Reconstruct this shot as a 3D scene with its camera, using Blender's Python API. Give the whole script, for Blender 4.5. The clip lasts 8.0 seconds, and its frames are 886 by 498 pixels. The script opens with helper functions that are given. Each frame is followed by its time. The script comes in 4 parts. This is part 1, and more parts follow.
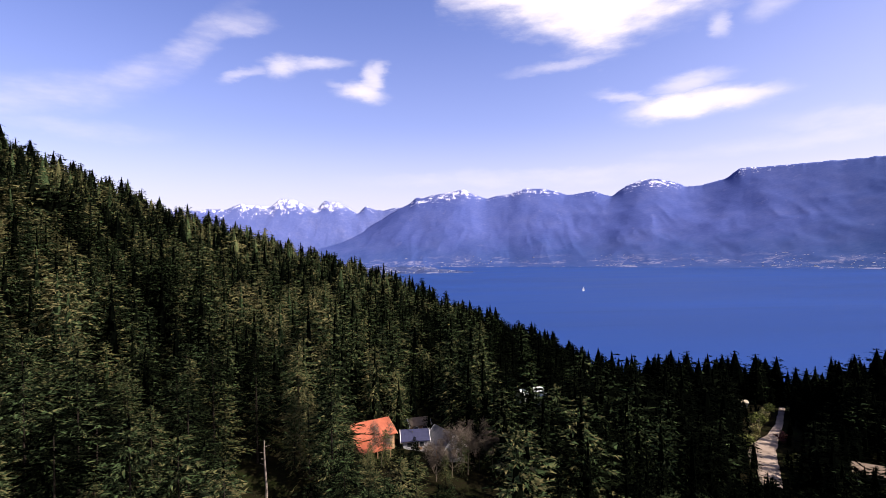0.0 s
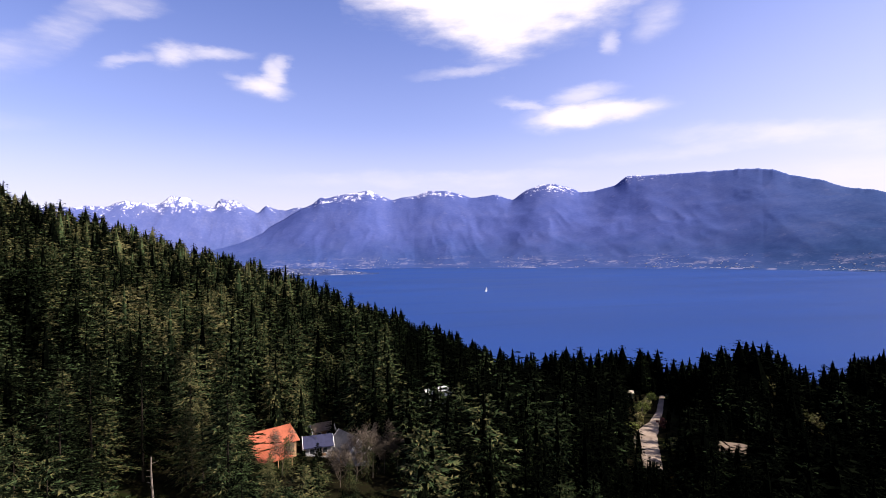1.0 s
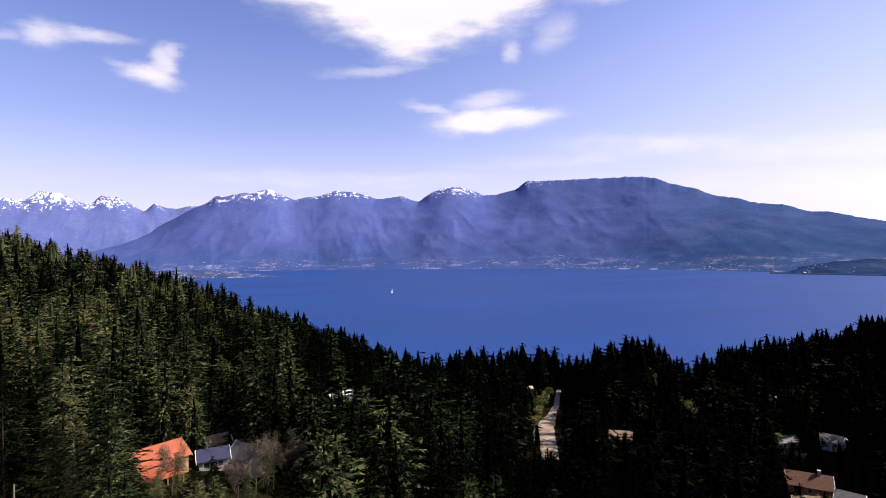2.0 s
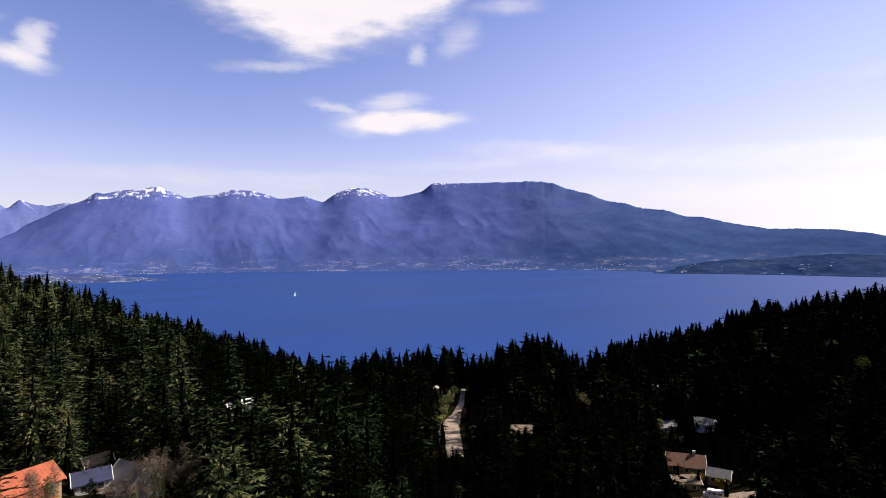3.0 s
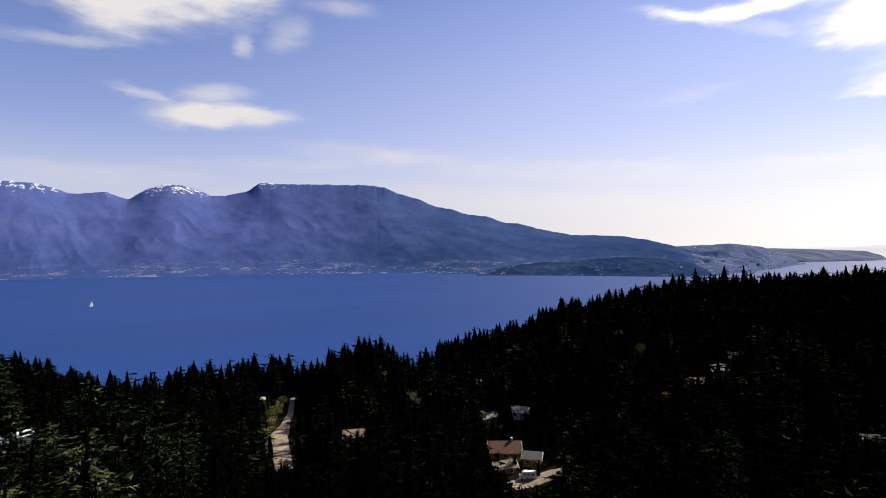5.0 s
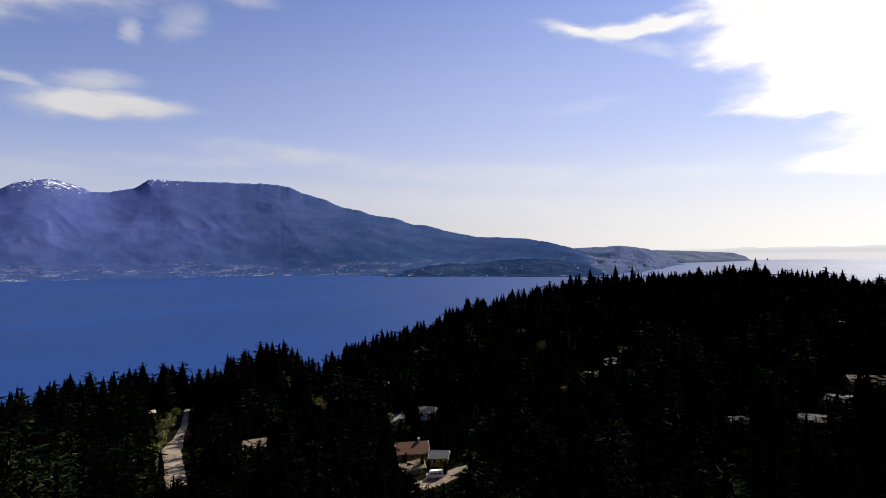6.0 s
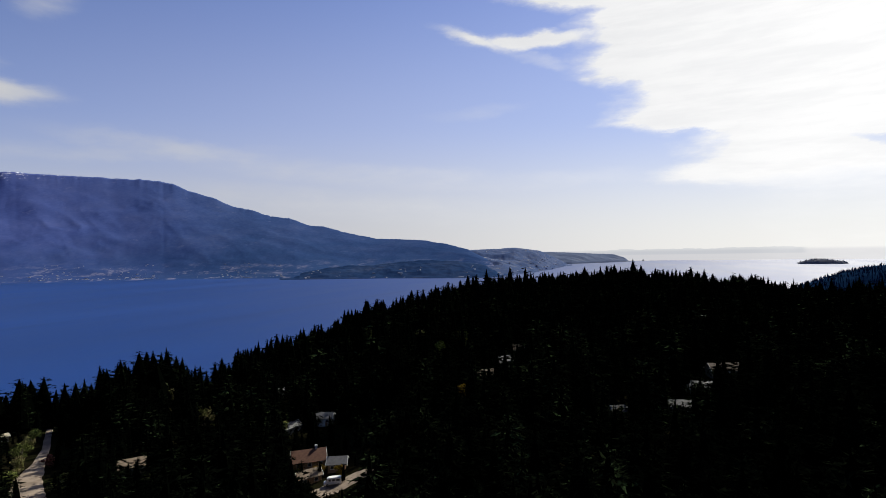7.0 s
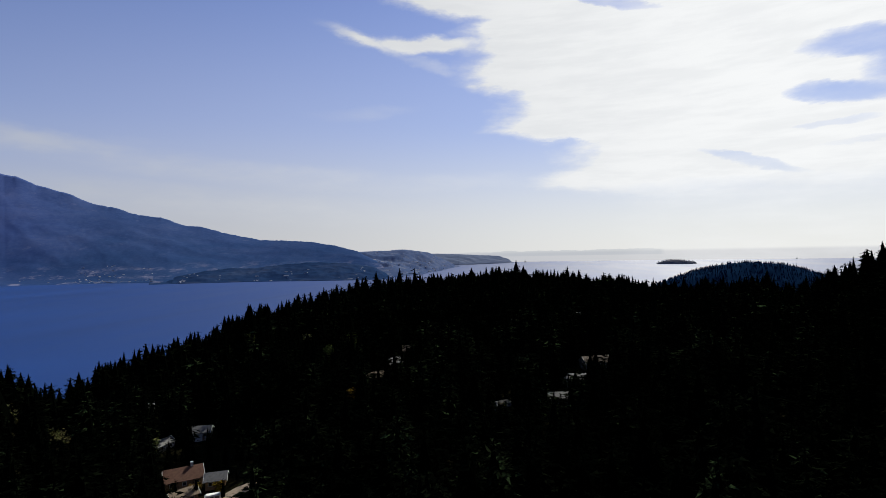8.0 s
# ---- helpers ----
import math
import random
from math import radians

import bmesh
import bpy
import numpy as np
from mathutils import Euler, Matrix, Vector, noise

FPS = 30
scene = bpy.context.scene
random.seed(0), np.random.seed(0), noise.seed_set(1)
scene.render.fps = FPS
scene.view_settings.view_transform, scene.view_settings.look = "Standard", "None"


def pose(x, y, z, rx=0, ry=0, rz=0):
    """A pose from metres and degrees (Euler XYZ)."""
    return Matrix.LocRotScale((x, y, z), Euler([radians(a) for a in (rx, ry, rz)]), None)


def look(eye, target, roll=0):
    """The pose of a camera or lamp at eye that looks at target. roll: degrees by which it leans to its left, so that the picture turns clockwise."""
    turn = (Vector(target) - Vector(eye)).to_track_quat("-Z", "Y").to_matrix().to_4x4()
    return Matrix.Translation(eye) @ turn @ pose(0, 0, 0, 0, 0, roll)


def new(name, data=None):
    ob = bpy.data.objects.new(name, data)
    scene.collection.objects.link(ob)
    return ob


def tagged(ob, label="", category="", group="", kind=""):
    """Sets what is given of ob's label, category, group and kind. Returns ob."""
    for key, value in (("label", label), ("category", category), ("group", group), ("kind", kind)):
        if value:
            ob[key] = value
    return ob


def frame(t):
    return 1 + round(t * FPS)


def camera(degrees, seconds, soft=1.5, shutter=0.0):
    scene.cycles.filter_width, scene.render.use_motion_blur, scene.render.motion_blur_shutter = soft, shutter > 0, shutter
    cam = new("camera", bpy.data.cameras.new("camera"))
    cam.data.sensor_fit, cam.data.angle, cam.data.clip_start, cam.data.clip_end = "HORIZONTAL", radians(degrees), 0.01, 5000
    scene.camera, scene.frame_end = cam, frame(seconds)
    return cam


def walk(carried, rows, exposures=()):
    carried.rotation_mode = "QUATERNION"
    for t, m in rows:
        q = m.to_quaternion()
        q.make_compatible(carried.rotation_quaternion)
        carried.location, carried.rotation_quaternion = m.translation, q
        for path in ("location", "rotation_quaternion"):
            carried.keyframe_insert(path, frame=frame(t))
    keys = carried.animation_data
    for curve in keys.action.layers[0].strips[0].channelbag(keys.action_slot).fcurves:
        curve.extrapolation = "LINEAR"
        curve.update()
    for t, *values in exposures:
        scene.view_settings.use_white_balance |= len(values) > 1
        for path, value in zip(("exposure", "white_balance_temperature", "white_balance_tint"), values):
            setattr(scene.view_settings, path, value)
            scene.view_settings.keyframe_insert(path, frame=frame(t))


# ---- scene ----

# The drone hangs still 100 m over the sea and turns to its right. +y is its first heading,
# azimuths run clockwise from +y in degrees, the sea lies at z = 0.
EYE_Z = 100.0
cam = camera(79.18, 8.0, soft=0.6)
TURN = [(0.0, 90.400, 1.090, 0.0), (0.5, 90.386, 1.033, -5.026), (1.0, 90.364, 0.998, -10.069), (1.5, 90.355, 1.006, -14.958),
        (2.0, 90.350, 0.997, -20.130), (2.2, 90.347, 1.000, -22.170), (3.3, 90.340, 1.075, -32.780), (3.5, 90.344, 1.085, -34.370),
        (4.0, 90.365, 1.050, -38.352), (4.5, 90.393, 1.030, -43.164), (4.7, 90.394, 1.022, -45.087), (5.8, 90.391, 1.005, -55.715),
        (6.0, 90.391, 1.013, -57.781), (6.5, 90.382, 1.050, -63.044), (7.0, 90.386, 1.029, -68.509), (7.5, 90.390, 1.035, -74.348),
        (8.0, 90.360, 1.105, -80.275)]
walk(cam, [(t, pose(0, 0, EYE_Z, rx, ry, rz)) for t, rx, ry, rz in TURN],
     exposures=[(0.0, 1.02, 6800, 22), (2.0, 0.93, 6850, 18), (3.5, 0.78, 7000, 14), (4.5, 0.66, 7000, 11), (6.5, 0.28, 6700, 7), (8.0, 0.03, 6480, 5)])

SUN_AZ, SUN_EL = 105.0, 38.0


def heading(az, r=1.0, z=0.0):
    return Vector((math.sin(radians(az)) * r, math.cos(radians(az)) * r, z))


# ---- node helpers ----
class Nodes:
    """Small helper that adds nodes to one tree and wires values or sockets into them."""

    def __init__(self, tree):
        self.tree = tree
        tree.nodes.clear()

    def add(self, kind, ins=()):
        n = self.tree.nodes.new(kind)
        return self.wire(n, ins)

    def wire(self, n, ins):
        for k, v in (ins.items() if isinstance(ins, dict) else enumerate(ins)):
            if isinstance(v, bpy.types.NodeSocket):
                self.tree.links.new(v, n.inputs[k])
            elif v is not None:
                n.inputs[k].default_value = v
        return n

    def math(self, op, a, b=None, c=None, clamp=False):
        n = self.tree.nodes.new("ShaderNodeMath")
        n.operation, n.use_clamp = op, clamp
        return self.wire(n, (a, b, c)).outputs[0]

    def vmath(self, op, a, b=None):
        n = self.tree.nodes.new("ShaderNodeVectorMath")
        n.operation = op
        return self.wire(n, (a, b)).outputs[0]

    def step(self, v, lo, hi, a=0.0, b=1.0):
        n = self.tree.nodes.new("ShaderNodeMapRange")
        n.interpolation_type = "SMOOTHSTEP"
        return self.wire(n, (v, lo, hi, a, b)).outputs[0]

    def mix(self, f, a, b, mode="MIX"):
        n = self.tree.nodes.new("ShaderNodeMix")
        n.data_type, n.blend_type = "RGBA", mode
        for i, v in ((0, f), (6, a), (7, b)):
            if isinstance(v, bpy.types.NodeSocket):
                self.tree.links.new(v, n.inputs[i])
            else:
                n.inputs[i].default_value = v if i == 0 else (*v, 1.0)
        return n.outputs[2]

    def noise(self, vec, scale, detail=4.0, rough=0.55, lac=2.0):
        n = self.add("ShaderNodeTexNoise", {"Scale": scale, "Detail": detail, "Roughness": rough, "Lacunarity": lac})
        if vec is not None:
            self.tree.links.new(vec, n.inputs["Vector"])
        return n

    def ramp(self, f, stops):
        n = self.add("ShaderNodeValToRGB", (f,))
        r = n.color_ramp
        while len(r.elements) < len(stops):
            r.elements.new(0.5)
        for e, (p, c) in zip(r.elements, stops):
            e.position, e.color = p, (*c, 1.0)
        return n.outputs[0]


# ---- world and sun ----
world = bpy.data.worlds.new("sky")
scene.world = world
world.use_nodes = True
w = Nodes(world.node_tree)
sky = w.add("ShaderNodeTexSky")
sky.sky_type, sky.sun_disc, sky.sun_elevation, sky.sun_rotation = "NISHITA", False, radians(SUN_EL), radians(SUN_AZ)
sky.altitude, sky.air_density, sky.dust_density, sky.ozone_density = 100.0, 1.0, 0.2, 3.0
way = w.add("ShaderNodeTexCoord").outputs["Generated"]
xyz = w.add("ShaderNodeSeparateXYZ", (way,)).outputs
deg = 180 / math.pi
az0 = w.math("MULTIPLY", w.math("ARCTAN2", xyz[0], xyz[1]), deg)
el0 = w.math("MULTIPLY", w.math("ARCSINE", xyz[2]), deg)
streak = w.vmath("MULTIPLY", way, (1.0, 1.0, 2.6))
n_big = w.noise(streak, 5.0, 5.0, 0.55).outputs["Color"]
n_fine = w.noise(streak, 19.0, 6.0, 0.62).outputs["Color"]
big = w.add("ShaderNodeSeparateColor", (n_big,)).outputs
fine = w.add("ShaderNodeSeparateColor", (n_fine,)).outputs


def warp(v, a, b, amp_a, amp_b):
    v = w.math("ADD", v, w.math("MULTIPLY", w.math("SUBTRACT", a, 0.5), amp_a))
    return w.math("ADD", v, w.math("MULTIPLY", w.math("SUBTRACT", b, 0.5), amp_b))


az1 = warp(az0, big[0], fine[0], 3.0, 2.6)
el1 = warp(el0, big[1], fine[1], 1.5, 1.3)


def edge_of(v, lo, hi, stops, a, b):
    """A cloud's edge: reads stops, pairs of v and height, as one smooth line from v = lo to hi, with heights from a to b."""
    f = w.math("DIVIDE", w.math("SUBTRACT", v, lo), hi - lo)
    grey = w.ramp(f, [((p - lo) / (hi - lo), ((h - a) / (b - a),) * 3) for p, h in stops])
    return w.math("MULTIPLY_ADD", w.add("ShaderNodeRGBToBW", (grey,)).outputs[0], b - a, a)


feather = w.math("SUBTRACT", w.noise(w.vmath("MULTIPLY", way, (1.0, 1.0, 3.2)), 15.0, 6.0, 0.6).outputs[0], 0.5)
# the great bank on the sun's side, by its ragged western edge
east = edge_of(el1, 4.0, 40.0, [(5.0, 99), (5.9, 94.4), (6.8, 89.5), (7.6, 89.8), (8.7, 93.6), (10.9, 94), (11.6, 90), (12.6, 85.2), (13.6, 86.8), (15.2, 88.0), (16.3, 86.6), (17.2, 82.4), (18.4, 82.0),
                                (20.0, 83.6), (21.2, 82.2), (22.4, 82.6), (23.2, 83.6), (24.2, 79.5), (25.4, 74.5), (30, 70), (40, 72)], 60, 120)
bank = w.math("MULTIPLY", w.step(w.math("ADD", w.math("SUBTRACT", az1, east), w.math("MULTIPLY", feather, 5.0)), -2.2, 4.6), w.step(az0, 176.0, 150.0))
bank = w.math("MULTIPLY", bank, w.step(el1, 3.0, 8.5, 0.25, 1.0))
bank = w.math("MULTIPLY", bank, w.step(el0, 75.0, 40.0))
# gaps of blue in it: azimuth, height, half width, half height, tilt, depth
for a, e, ra, re, tilt, depth in ((119.5, 16.6, 5.8, 1.35, -4, 0.75), (117.0, 13.0, 4.4, 1.0, -8, 0.85), (123.5, 14.2, 5.0, 2.4, 0, 0.75), (110.0, 8.0, 4.4, 0.55, -16, 0.6), (116.5, 10.6, 3.6, 0.45, 0, 0.4),
                                  (98.5, 23.6, 5.0, 0.5, -14, 0.5), (118.0, 8.8, 3.5, 0.4, 0, 0.3), (91.0, 11.2, 4.0, 0.4, -6, 0.5)):
    c, q = math.cos(radians(tilt)), math.sin(radians(tilt))
    da, de = w.math("SUBTRACT", az1, a), w.math("SUBTRACT", el1, e)
    u = w.math("ADD", w.math("MULTIPLY", da, c / ra), w.math("MULTIPLY", de, q / ra))
    v = w.math("ADD", w.math("MULTIPLY", da, -q / re), w.math("MULTIPLY", de, c / re))
    bank = w.math("MULTIPLY", bank, w.step(w.math("ADD", w.math("MULTIPLY", u, u), w.math("MULTIPLY", v, v)), 0.1, 1.5, 1.0 - depth, 1.0))
# the white cloud high over the sound, by its lower edge
under = edge_of(az1, -4.0, 38.0, [(-3.5, 30), (0.5, 24.6), (2.8, 23.9), (7.2, 22.4), (10.1, 21.4), (13.0, 20.5), (14.6, 19.7), (16.3, 18.9), (17.8, 19.3), (20.0, 20.3), (23.3, 20.9), (25.7, 21.4),
                                  (29.0, 22.4), (31.0, 23.1), (33.5, 25), (37.5, 32)], 15, 35)
puff = w.math("MULTIPLY", w.step(w.math("ADD", w.math("SUBTRACT", el1, under), w.math("MULTIPLY", feather, 3.2)), -1.3, 3.2), w.step(el0, 37.0, 30.0))
cover = w.math("MAXIMUM", w.math("MULTIPLY", bank, 1.3), w.math("MULTIPLY", puff, 1.15))
# cirrus and small clouds: azimuth, height, half width, half height, tilt, density, softness
SMALL = [(13.0, 18.75, 4.0, 0.45, 6.0, 0.42, 1.0), (27.8, 20.4, 0.8, 1.0, 20.0, 0.55, 1.0), (32.4, 21.8, 1.8, 1.3, 30.0, 0.34, 1.0), (37.5, 24.4, 3.0, 0.6, 0.0, 0.38, 1.0),
         (24.6, 13.7, 4.0, 1.05, 2.0, 0.98, 0.9), (28.2, 13.75, 3.6, 0.75, 2.0, 0.8, 1.0), (19.6, 14.95, 2.6, 0.45, -12.0, 0.5, 1.0), (24.8, 15.7, 2.6, 0.75, 4.0, 0.5, 1.0),
         (-8.2, 16.5, 2.1, 0.7, -6.0, 0.78, 1.0), (-7.2, 17.6, 0.9, 1.5, -30.0, 0.6, 1.0), (-6.2, 18.8, 1.0, 0.5, 30.0, 0.5, 1.0), (-10.4, 17.0, 1.3, 0.4, -20.0, 0.35, 1.0)]
WISPS = [(-16.4, 18.75, 1.6, 0.8, 10.0, 0.66, 1.0), (-13.3, 19.2, 2.9, 0.55, 2.0, 0.52, 1.0), (-20.0, 17.9, 1.9, 0.4, 20.0, 0.42, 1.0),
         (-20.6, 22.3, 2.4, 0.9, 10.0, 0.45, 1.0), (-24.4, 19.8, 4.6, 1.0, 42.0, 0.33, 1.0), (-30.0, 16.3, 5.0, 1.0, 26.0, 0.30, 1.0), (-37.0, 13.8, 6.0, 1.3, 14.0, 0.30, 1.0), (-34.0, 11.4, 5.0, 0.6, 0.0, 0.2, 1.0),
         (72.6, 21.6, 3.4, 0.5, -14.0, 0.85, 1.0), (79.0, 21.3, 5.6, 0.62, 0.0, 1.0, 0.9), (79.5, 19.3, 2.4, 0.5, -18.0, 0.35, 1.0)]
VEILS = [(42.0, 10.3, 7.5, 0.8, -5.0, 0.42, 1.0), (36.0, 9.6, 11.0, 0.6, 3.0, 0.25, 1.0), (60.0, 8.4, 14.0, 0.9, -4.0, 0.28, 1.0), (9.0, 7.7, 12.0, 0.7, 0.0, 0.30, 1.0), (72.0, 14.6, 4.0, 0.5, 4.0, 0.14, 1.0),
         (55.0, 5.4, 16.0, 1.2, -4.0, 0.30, 1.0), (74.0, 7.4, 12.0, 0.8, 0.0, 0.22, 1.0)]
for a, e, ra, re, tilt, dens, soft in SMALL + WISPS + VEILS:
    da, de = w.math("SUBTRACT", az1, a), w.math("SUBTRACT", el1, e)
    c, s = math.cos(radians(tilt)), math.sin(radians(tilt))
    u = w.math("ADD", w.math("MULTIPLY", da, c / ra), w.math("MULTIPLY", de, s / ra))
    v = w.math("ADD", w.math("MULTIPLY", da, -s / re), w.math("MULTIPLY", de, c / re))
    d = w.math("ADD", w.math("MULTIPLY", u, u), w.math("MULTIPLY", v, v))
    m = w.math("MULTIPLY", w.math("POWER", w.step(d, 1.3 + soft * 2.6, -0.6), 1.7), dens * 1.45)
    cover = w.math("MAXIMUM", cover, m)
# thin parts fray into level wisps, thick parts stay whole
strand = w.noise(w.vmath("MULTIPLY", way, (1.0, 1.0, 3.6)), 10.0, 7.0, 0.58).outputs[0]
wisp = w.step(strand, 0.28, 0.72, 1.0, 0.0)
left = w.math("SUBTRACT", 1.0, w.math("MULTIPLY", wisp, w.step(cover, 1.2, 0.3, 0.08, 0.7)))
cover = w.math("MINIMUM", w.math("MULTIPLY", cover, left), 1.0)
# haze gathers towards the horizon, warmer and brighter on the sun's side
sunny = w.step(az0, 36.0, 115.0)
haze_col = w.mix(sunny, (8.9, 8.8, 9.7), (17.2, 16.8, 16.3))
away = w.math("MAXIMUM", w.step(az0, -42.0, -85.0), w.step(az0, 140.0, 178.0))
haze_col = w.mix(away, haze_col, (3.4, 3.8, 5.4))
haze = w.step(el0, 14.0, 0.0, 0.0, 0.84)
veil = w.math("ADD", w.step(el0, 28.0, 3.0, 0.0, 0.20), w.math("MULTIPLY", w.step(el0, 38.0, 6.0, 0.0, 0.44), w.step(az0, 5.0, 75.0)))
haze_col = w.mix(w.step(el0, 0.0, -0.35), haze_col, w.mix(sunny, (6.5, 6.8, 8.4), (12.6, 12.4, 12.8)))
deep = w.mix(w.step(el0, 24.0, 62.0), (1.52, 1.46, 2.02), (0.40, 0.45, 0.82))
tinted = w.mix(1.0, sky.outputs[0], deep, "MULTIPLY")
air = w.mix(veil, tinted, w.mix(sunny, (9.2, 9.2, 11.2), (10.2, 11.4, 15.3)))
air = w.mix(haze, air, haze_col)
# the thin far coast across the strait, beyond the sea sheet
coast_el = w.math("ADD", -0.30, w.math("MULTIPLY", w.noise(w.vmath("MULTIPLY", way, (30.0, 30.0, 0.0)), 1.0, 3.0).outputs[0], 0.5))
coast = w.math("MULTIPLY", w.step(el0, w.math("ADD", coast_el, 0.03), coast_el), w.step(el0, -0.62, -0.52))
coast = w.math("MULTIPLY", coast, w.math("MULTIPLY", w.step(az0, 80.0, 88.0), w.step(az0, 102.9, 102.2)))
air = w.mix(w.math("MULTIPLY", coast, 0.5), air, (9.0, 9.4, 10.6))
bright = w.mix(sunny, (10.5, 10.5, 11.3), (18.6, 18.3, 18.9))
shade = w.step(w.noise(w.vmath("MULTIPLY", way, (1.0, 1.0, 7.0)), 7.0, 7.0, 0.62).outputs[0], 0.36, 0.68)
bright = w.mix(w.math("MULTIPLY", shade, 0.24), bright, w.mix(sunny, (8.6, 8.8, 10.0), (12.5, 12.6, 13.6)))
clouds = w.mix(cover, air, bright)
back = w.add("ShaderNodeBackground", (clouds, 0.05))
w.add("ShaderNodeOutputWorld", (back.outputs[0],))

sun = new("sun", bpy.data.lights.new("sun", "SUN"))
sun.data.energy, sun.data.angle, sun.data.color = 5.0, radians(0.53), (1.0, 0.94, 0.84)
sun.matrix_world = look(heading(SUN_AZ, 300 * math.cos(radians(SUN_EL)), 300 * math.sin(radians(SUN_EL)) + 100), (0, 0, 100))


# ---- materials ----
def material(name):
    m = bpy.data.materials.new(name)
    m.use_nodes = True
    return m, Nodes(m.node_tree)


def finish(n, colour, rough=0.7, bump=None, dist=0.05, strength=0.5, metal=0.0, spec=0.3, **more):
    ins = {"Base Color": colour if isinstance(colour, bpy.types.NodeSocket) else (*colour, 1), "Roughness": rough, "Metallic": metal, "Specular IOR Level": spec}
    ins.update(more)
    if bump is not None:
        ins["Normal"] = n.add("ShaderNodeBump", {"Strength": strength, "Distance": dist, "Height": bump}).outputs[0]
    b = n.add("ShaderNodeBsdfPrincipled", ins)
    n.add("ShaderNodeOutputMaterial", (b.outputs[0],))


def spot(n):
    return n.add("ShaderNodeNewGeometry").outputs["Position"]


def plain(name, a, b, scale=1.5, rough=0.7, metal=0.0, dist=0.02, spec=0.3):
    """Paint, timber or metal that varies between two tones, with a fine grain."""
    m, n = material(name)
    p = spot(n)
    f = n.math("ADD", n.math("MULTIPLY", n.noise(p, scale, 5.0, 0.6).outputs[0], 0.7), n.math("MULTIPLY", n.noise(p, scale * 14, 3.0).outputs[0], 0.3))
    finish(n, n.mix(n.step(f, 0.3, 0.7), a, b), rough, n.noise(p, scale * 14, 3.0).outputs[0], dist, 0.4, metal, spec)
    return m


def foliage(name, dark, mid, light, brown, west_light=0.0):
    m, n = material(name)
    p = spot(n)
    stamp = n.add("ShaderNodeAttribute")
    stamp.attribute_name = "tree"
    own = n.math("FRACT", n.math("ADD", stamp.outputs["Fac"], n.add("ShaderNodeObjectInfo").outputs["Random"]))
    leaf = n.add("ShaderNodeNewGeometry").outputs["Random Per Island"]
    patch = n.noise(p, 0.02, 3.0).outputs[0]
    f = n.math("ADD", n.math("MULTIPLY", own, 0.95), n.math("MULTIPLY", n.math("SUBTRACT", patch, 0.42), 0.8))
    f = n.math("ADD", f, n.math("MULTIPLY", n.math("SUBTRACT", n.noise(p, 1.3, 4.0, 0.6).outputs[0], 0.5), 0.7))
    f = n.math("ADD", f, n.math("MULTIPLY", n.math("SUBTRACT", leaf, 0.45), 0.7))
    # painted light: needles lighter on the sunlit western heights, darker on the backlit east
    if west_light:
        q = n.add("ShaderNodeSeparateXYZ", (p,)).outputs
        sun_tone = n.math("ADD", n.step(q[2], 50.0, 125.0, 0.50, 0.86), n.step(n.noise(p, 0.012, 2.0).outputs[0], 0.4, 0.7, -0.12, 0.12))
        f = n.math("ADD", n.math("SUBTRACT", f, 0.64), n.math("MULTIPLY", sun_tone, n.step(q[0], 100.0, -30.0, 0.0, west_light)))
    # crown core and leader are coloured darker, standing in for shade inside the tree
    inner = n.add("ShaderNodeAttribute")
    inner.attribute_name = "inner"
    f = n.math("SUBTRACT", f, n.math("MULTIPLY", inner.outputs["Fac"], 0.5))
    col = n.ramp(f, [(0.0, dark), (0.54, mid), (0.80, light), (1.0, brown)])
    finish(n, col, 0.75, n.noise(p, 9.0, 3.0).outputs[0], 0.08, 0.6, spec=0.0)
    return m


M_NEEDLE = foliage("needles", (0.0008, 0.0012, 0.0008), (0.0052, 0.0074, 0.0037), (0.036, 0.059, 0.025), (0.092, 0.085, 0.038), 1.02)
M_LEAF = foliage("spring_leaves", (0.07, 0.092, 0.026), (0.13, 0.155, 0.046), (0.19, 0.205, 0.07), (0.18, 0.16, 0.08))
M_TWIG = plain("bare_twigs", (0.05, 0.040, 0.030), (0.11, 0.088, 0.066), 3.0, 0.85)
M_BARK = plain("bark", (0.07, 0.055, 0.045), (0.16, 0.13, 0.11), 4.0, 0.9, dist=0.05)
M_FIR_BARK = plain("fir_bark", (0.012, 0.010, 0.008), (0.035, 0.029, 0.024), 4.0, 0.95, dist=0.05, spec=0.0)
M_SNAG = plain("bleached_trunk", (0.12, 0.10, 0.085), (0.20, 0.175, 0.15), 3.0, 0.85)

# headland firs: their blue is painted haze, not needle colour
M_HAZED_FIRS = foliage("hazed_firs", (0.004, 0.014, 0.038), (0.006, 0.019, 0.046), (0.008, 0.023, 0.050), (0.009, 0.023, 0.050))

m, n = material("forest_floor")
M_FLOOR = m
p = spot(n)
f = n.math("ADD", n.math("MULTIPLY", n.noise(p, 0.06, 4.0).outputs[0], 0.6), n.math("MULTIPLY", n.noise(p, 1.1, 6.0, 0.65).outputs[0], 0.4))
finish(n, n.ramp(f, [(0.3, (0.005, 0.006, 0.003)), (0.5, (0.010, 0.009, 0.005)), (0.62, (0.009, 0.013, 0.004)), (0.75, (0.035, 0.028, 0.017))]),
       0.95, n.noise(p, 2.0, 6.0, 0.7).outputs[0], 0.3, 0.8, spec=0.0)

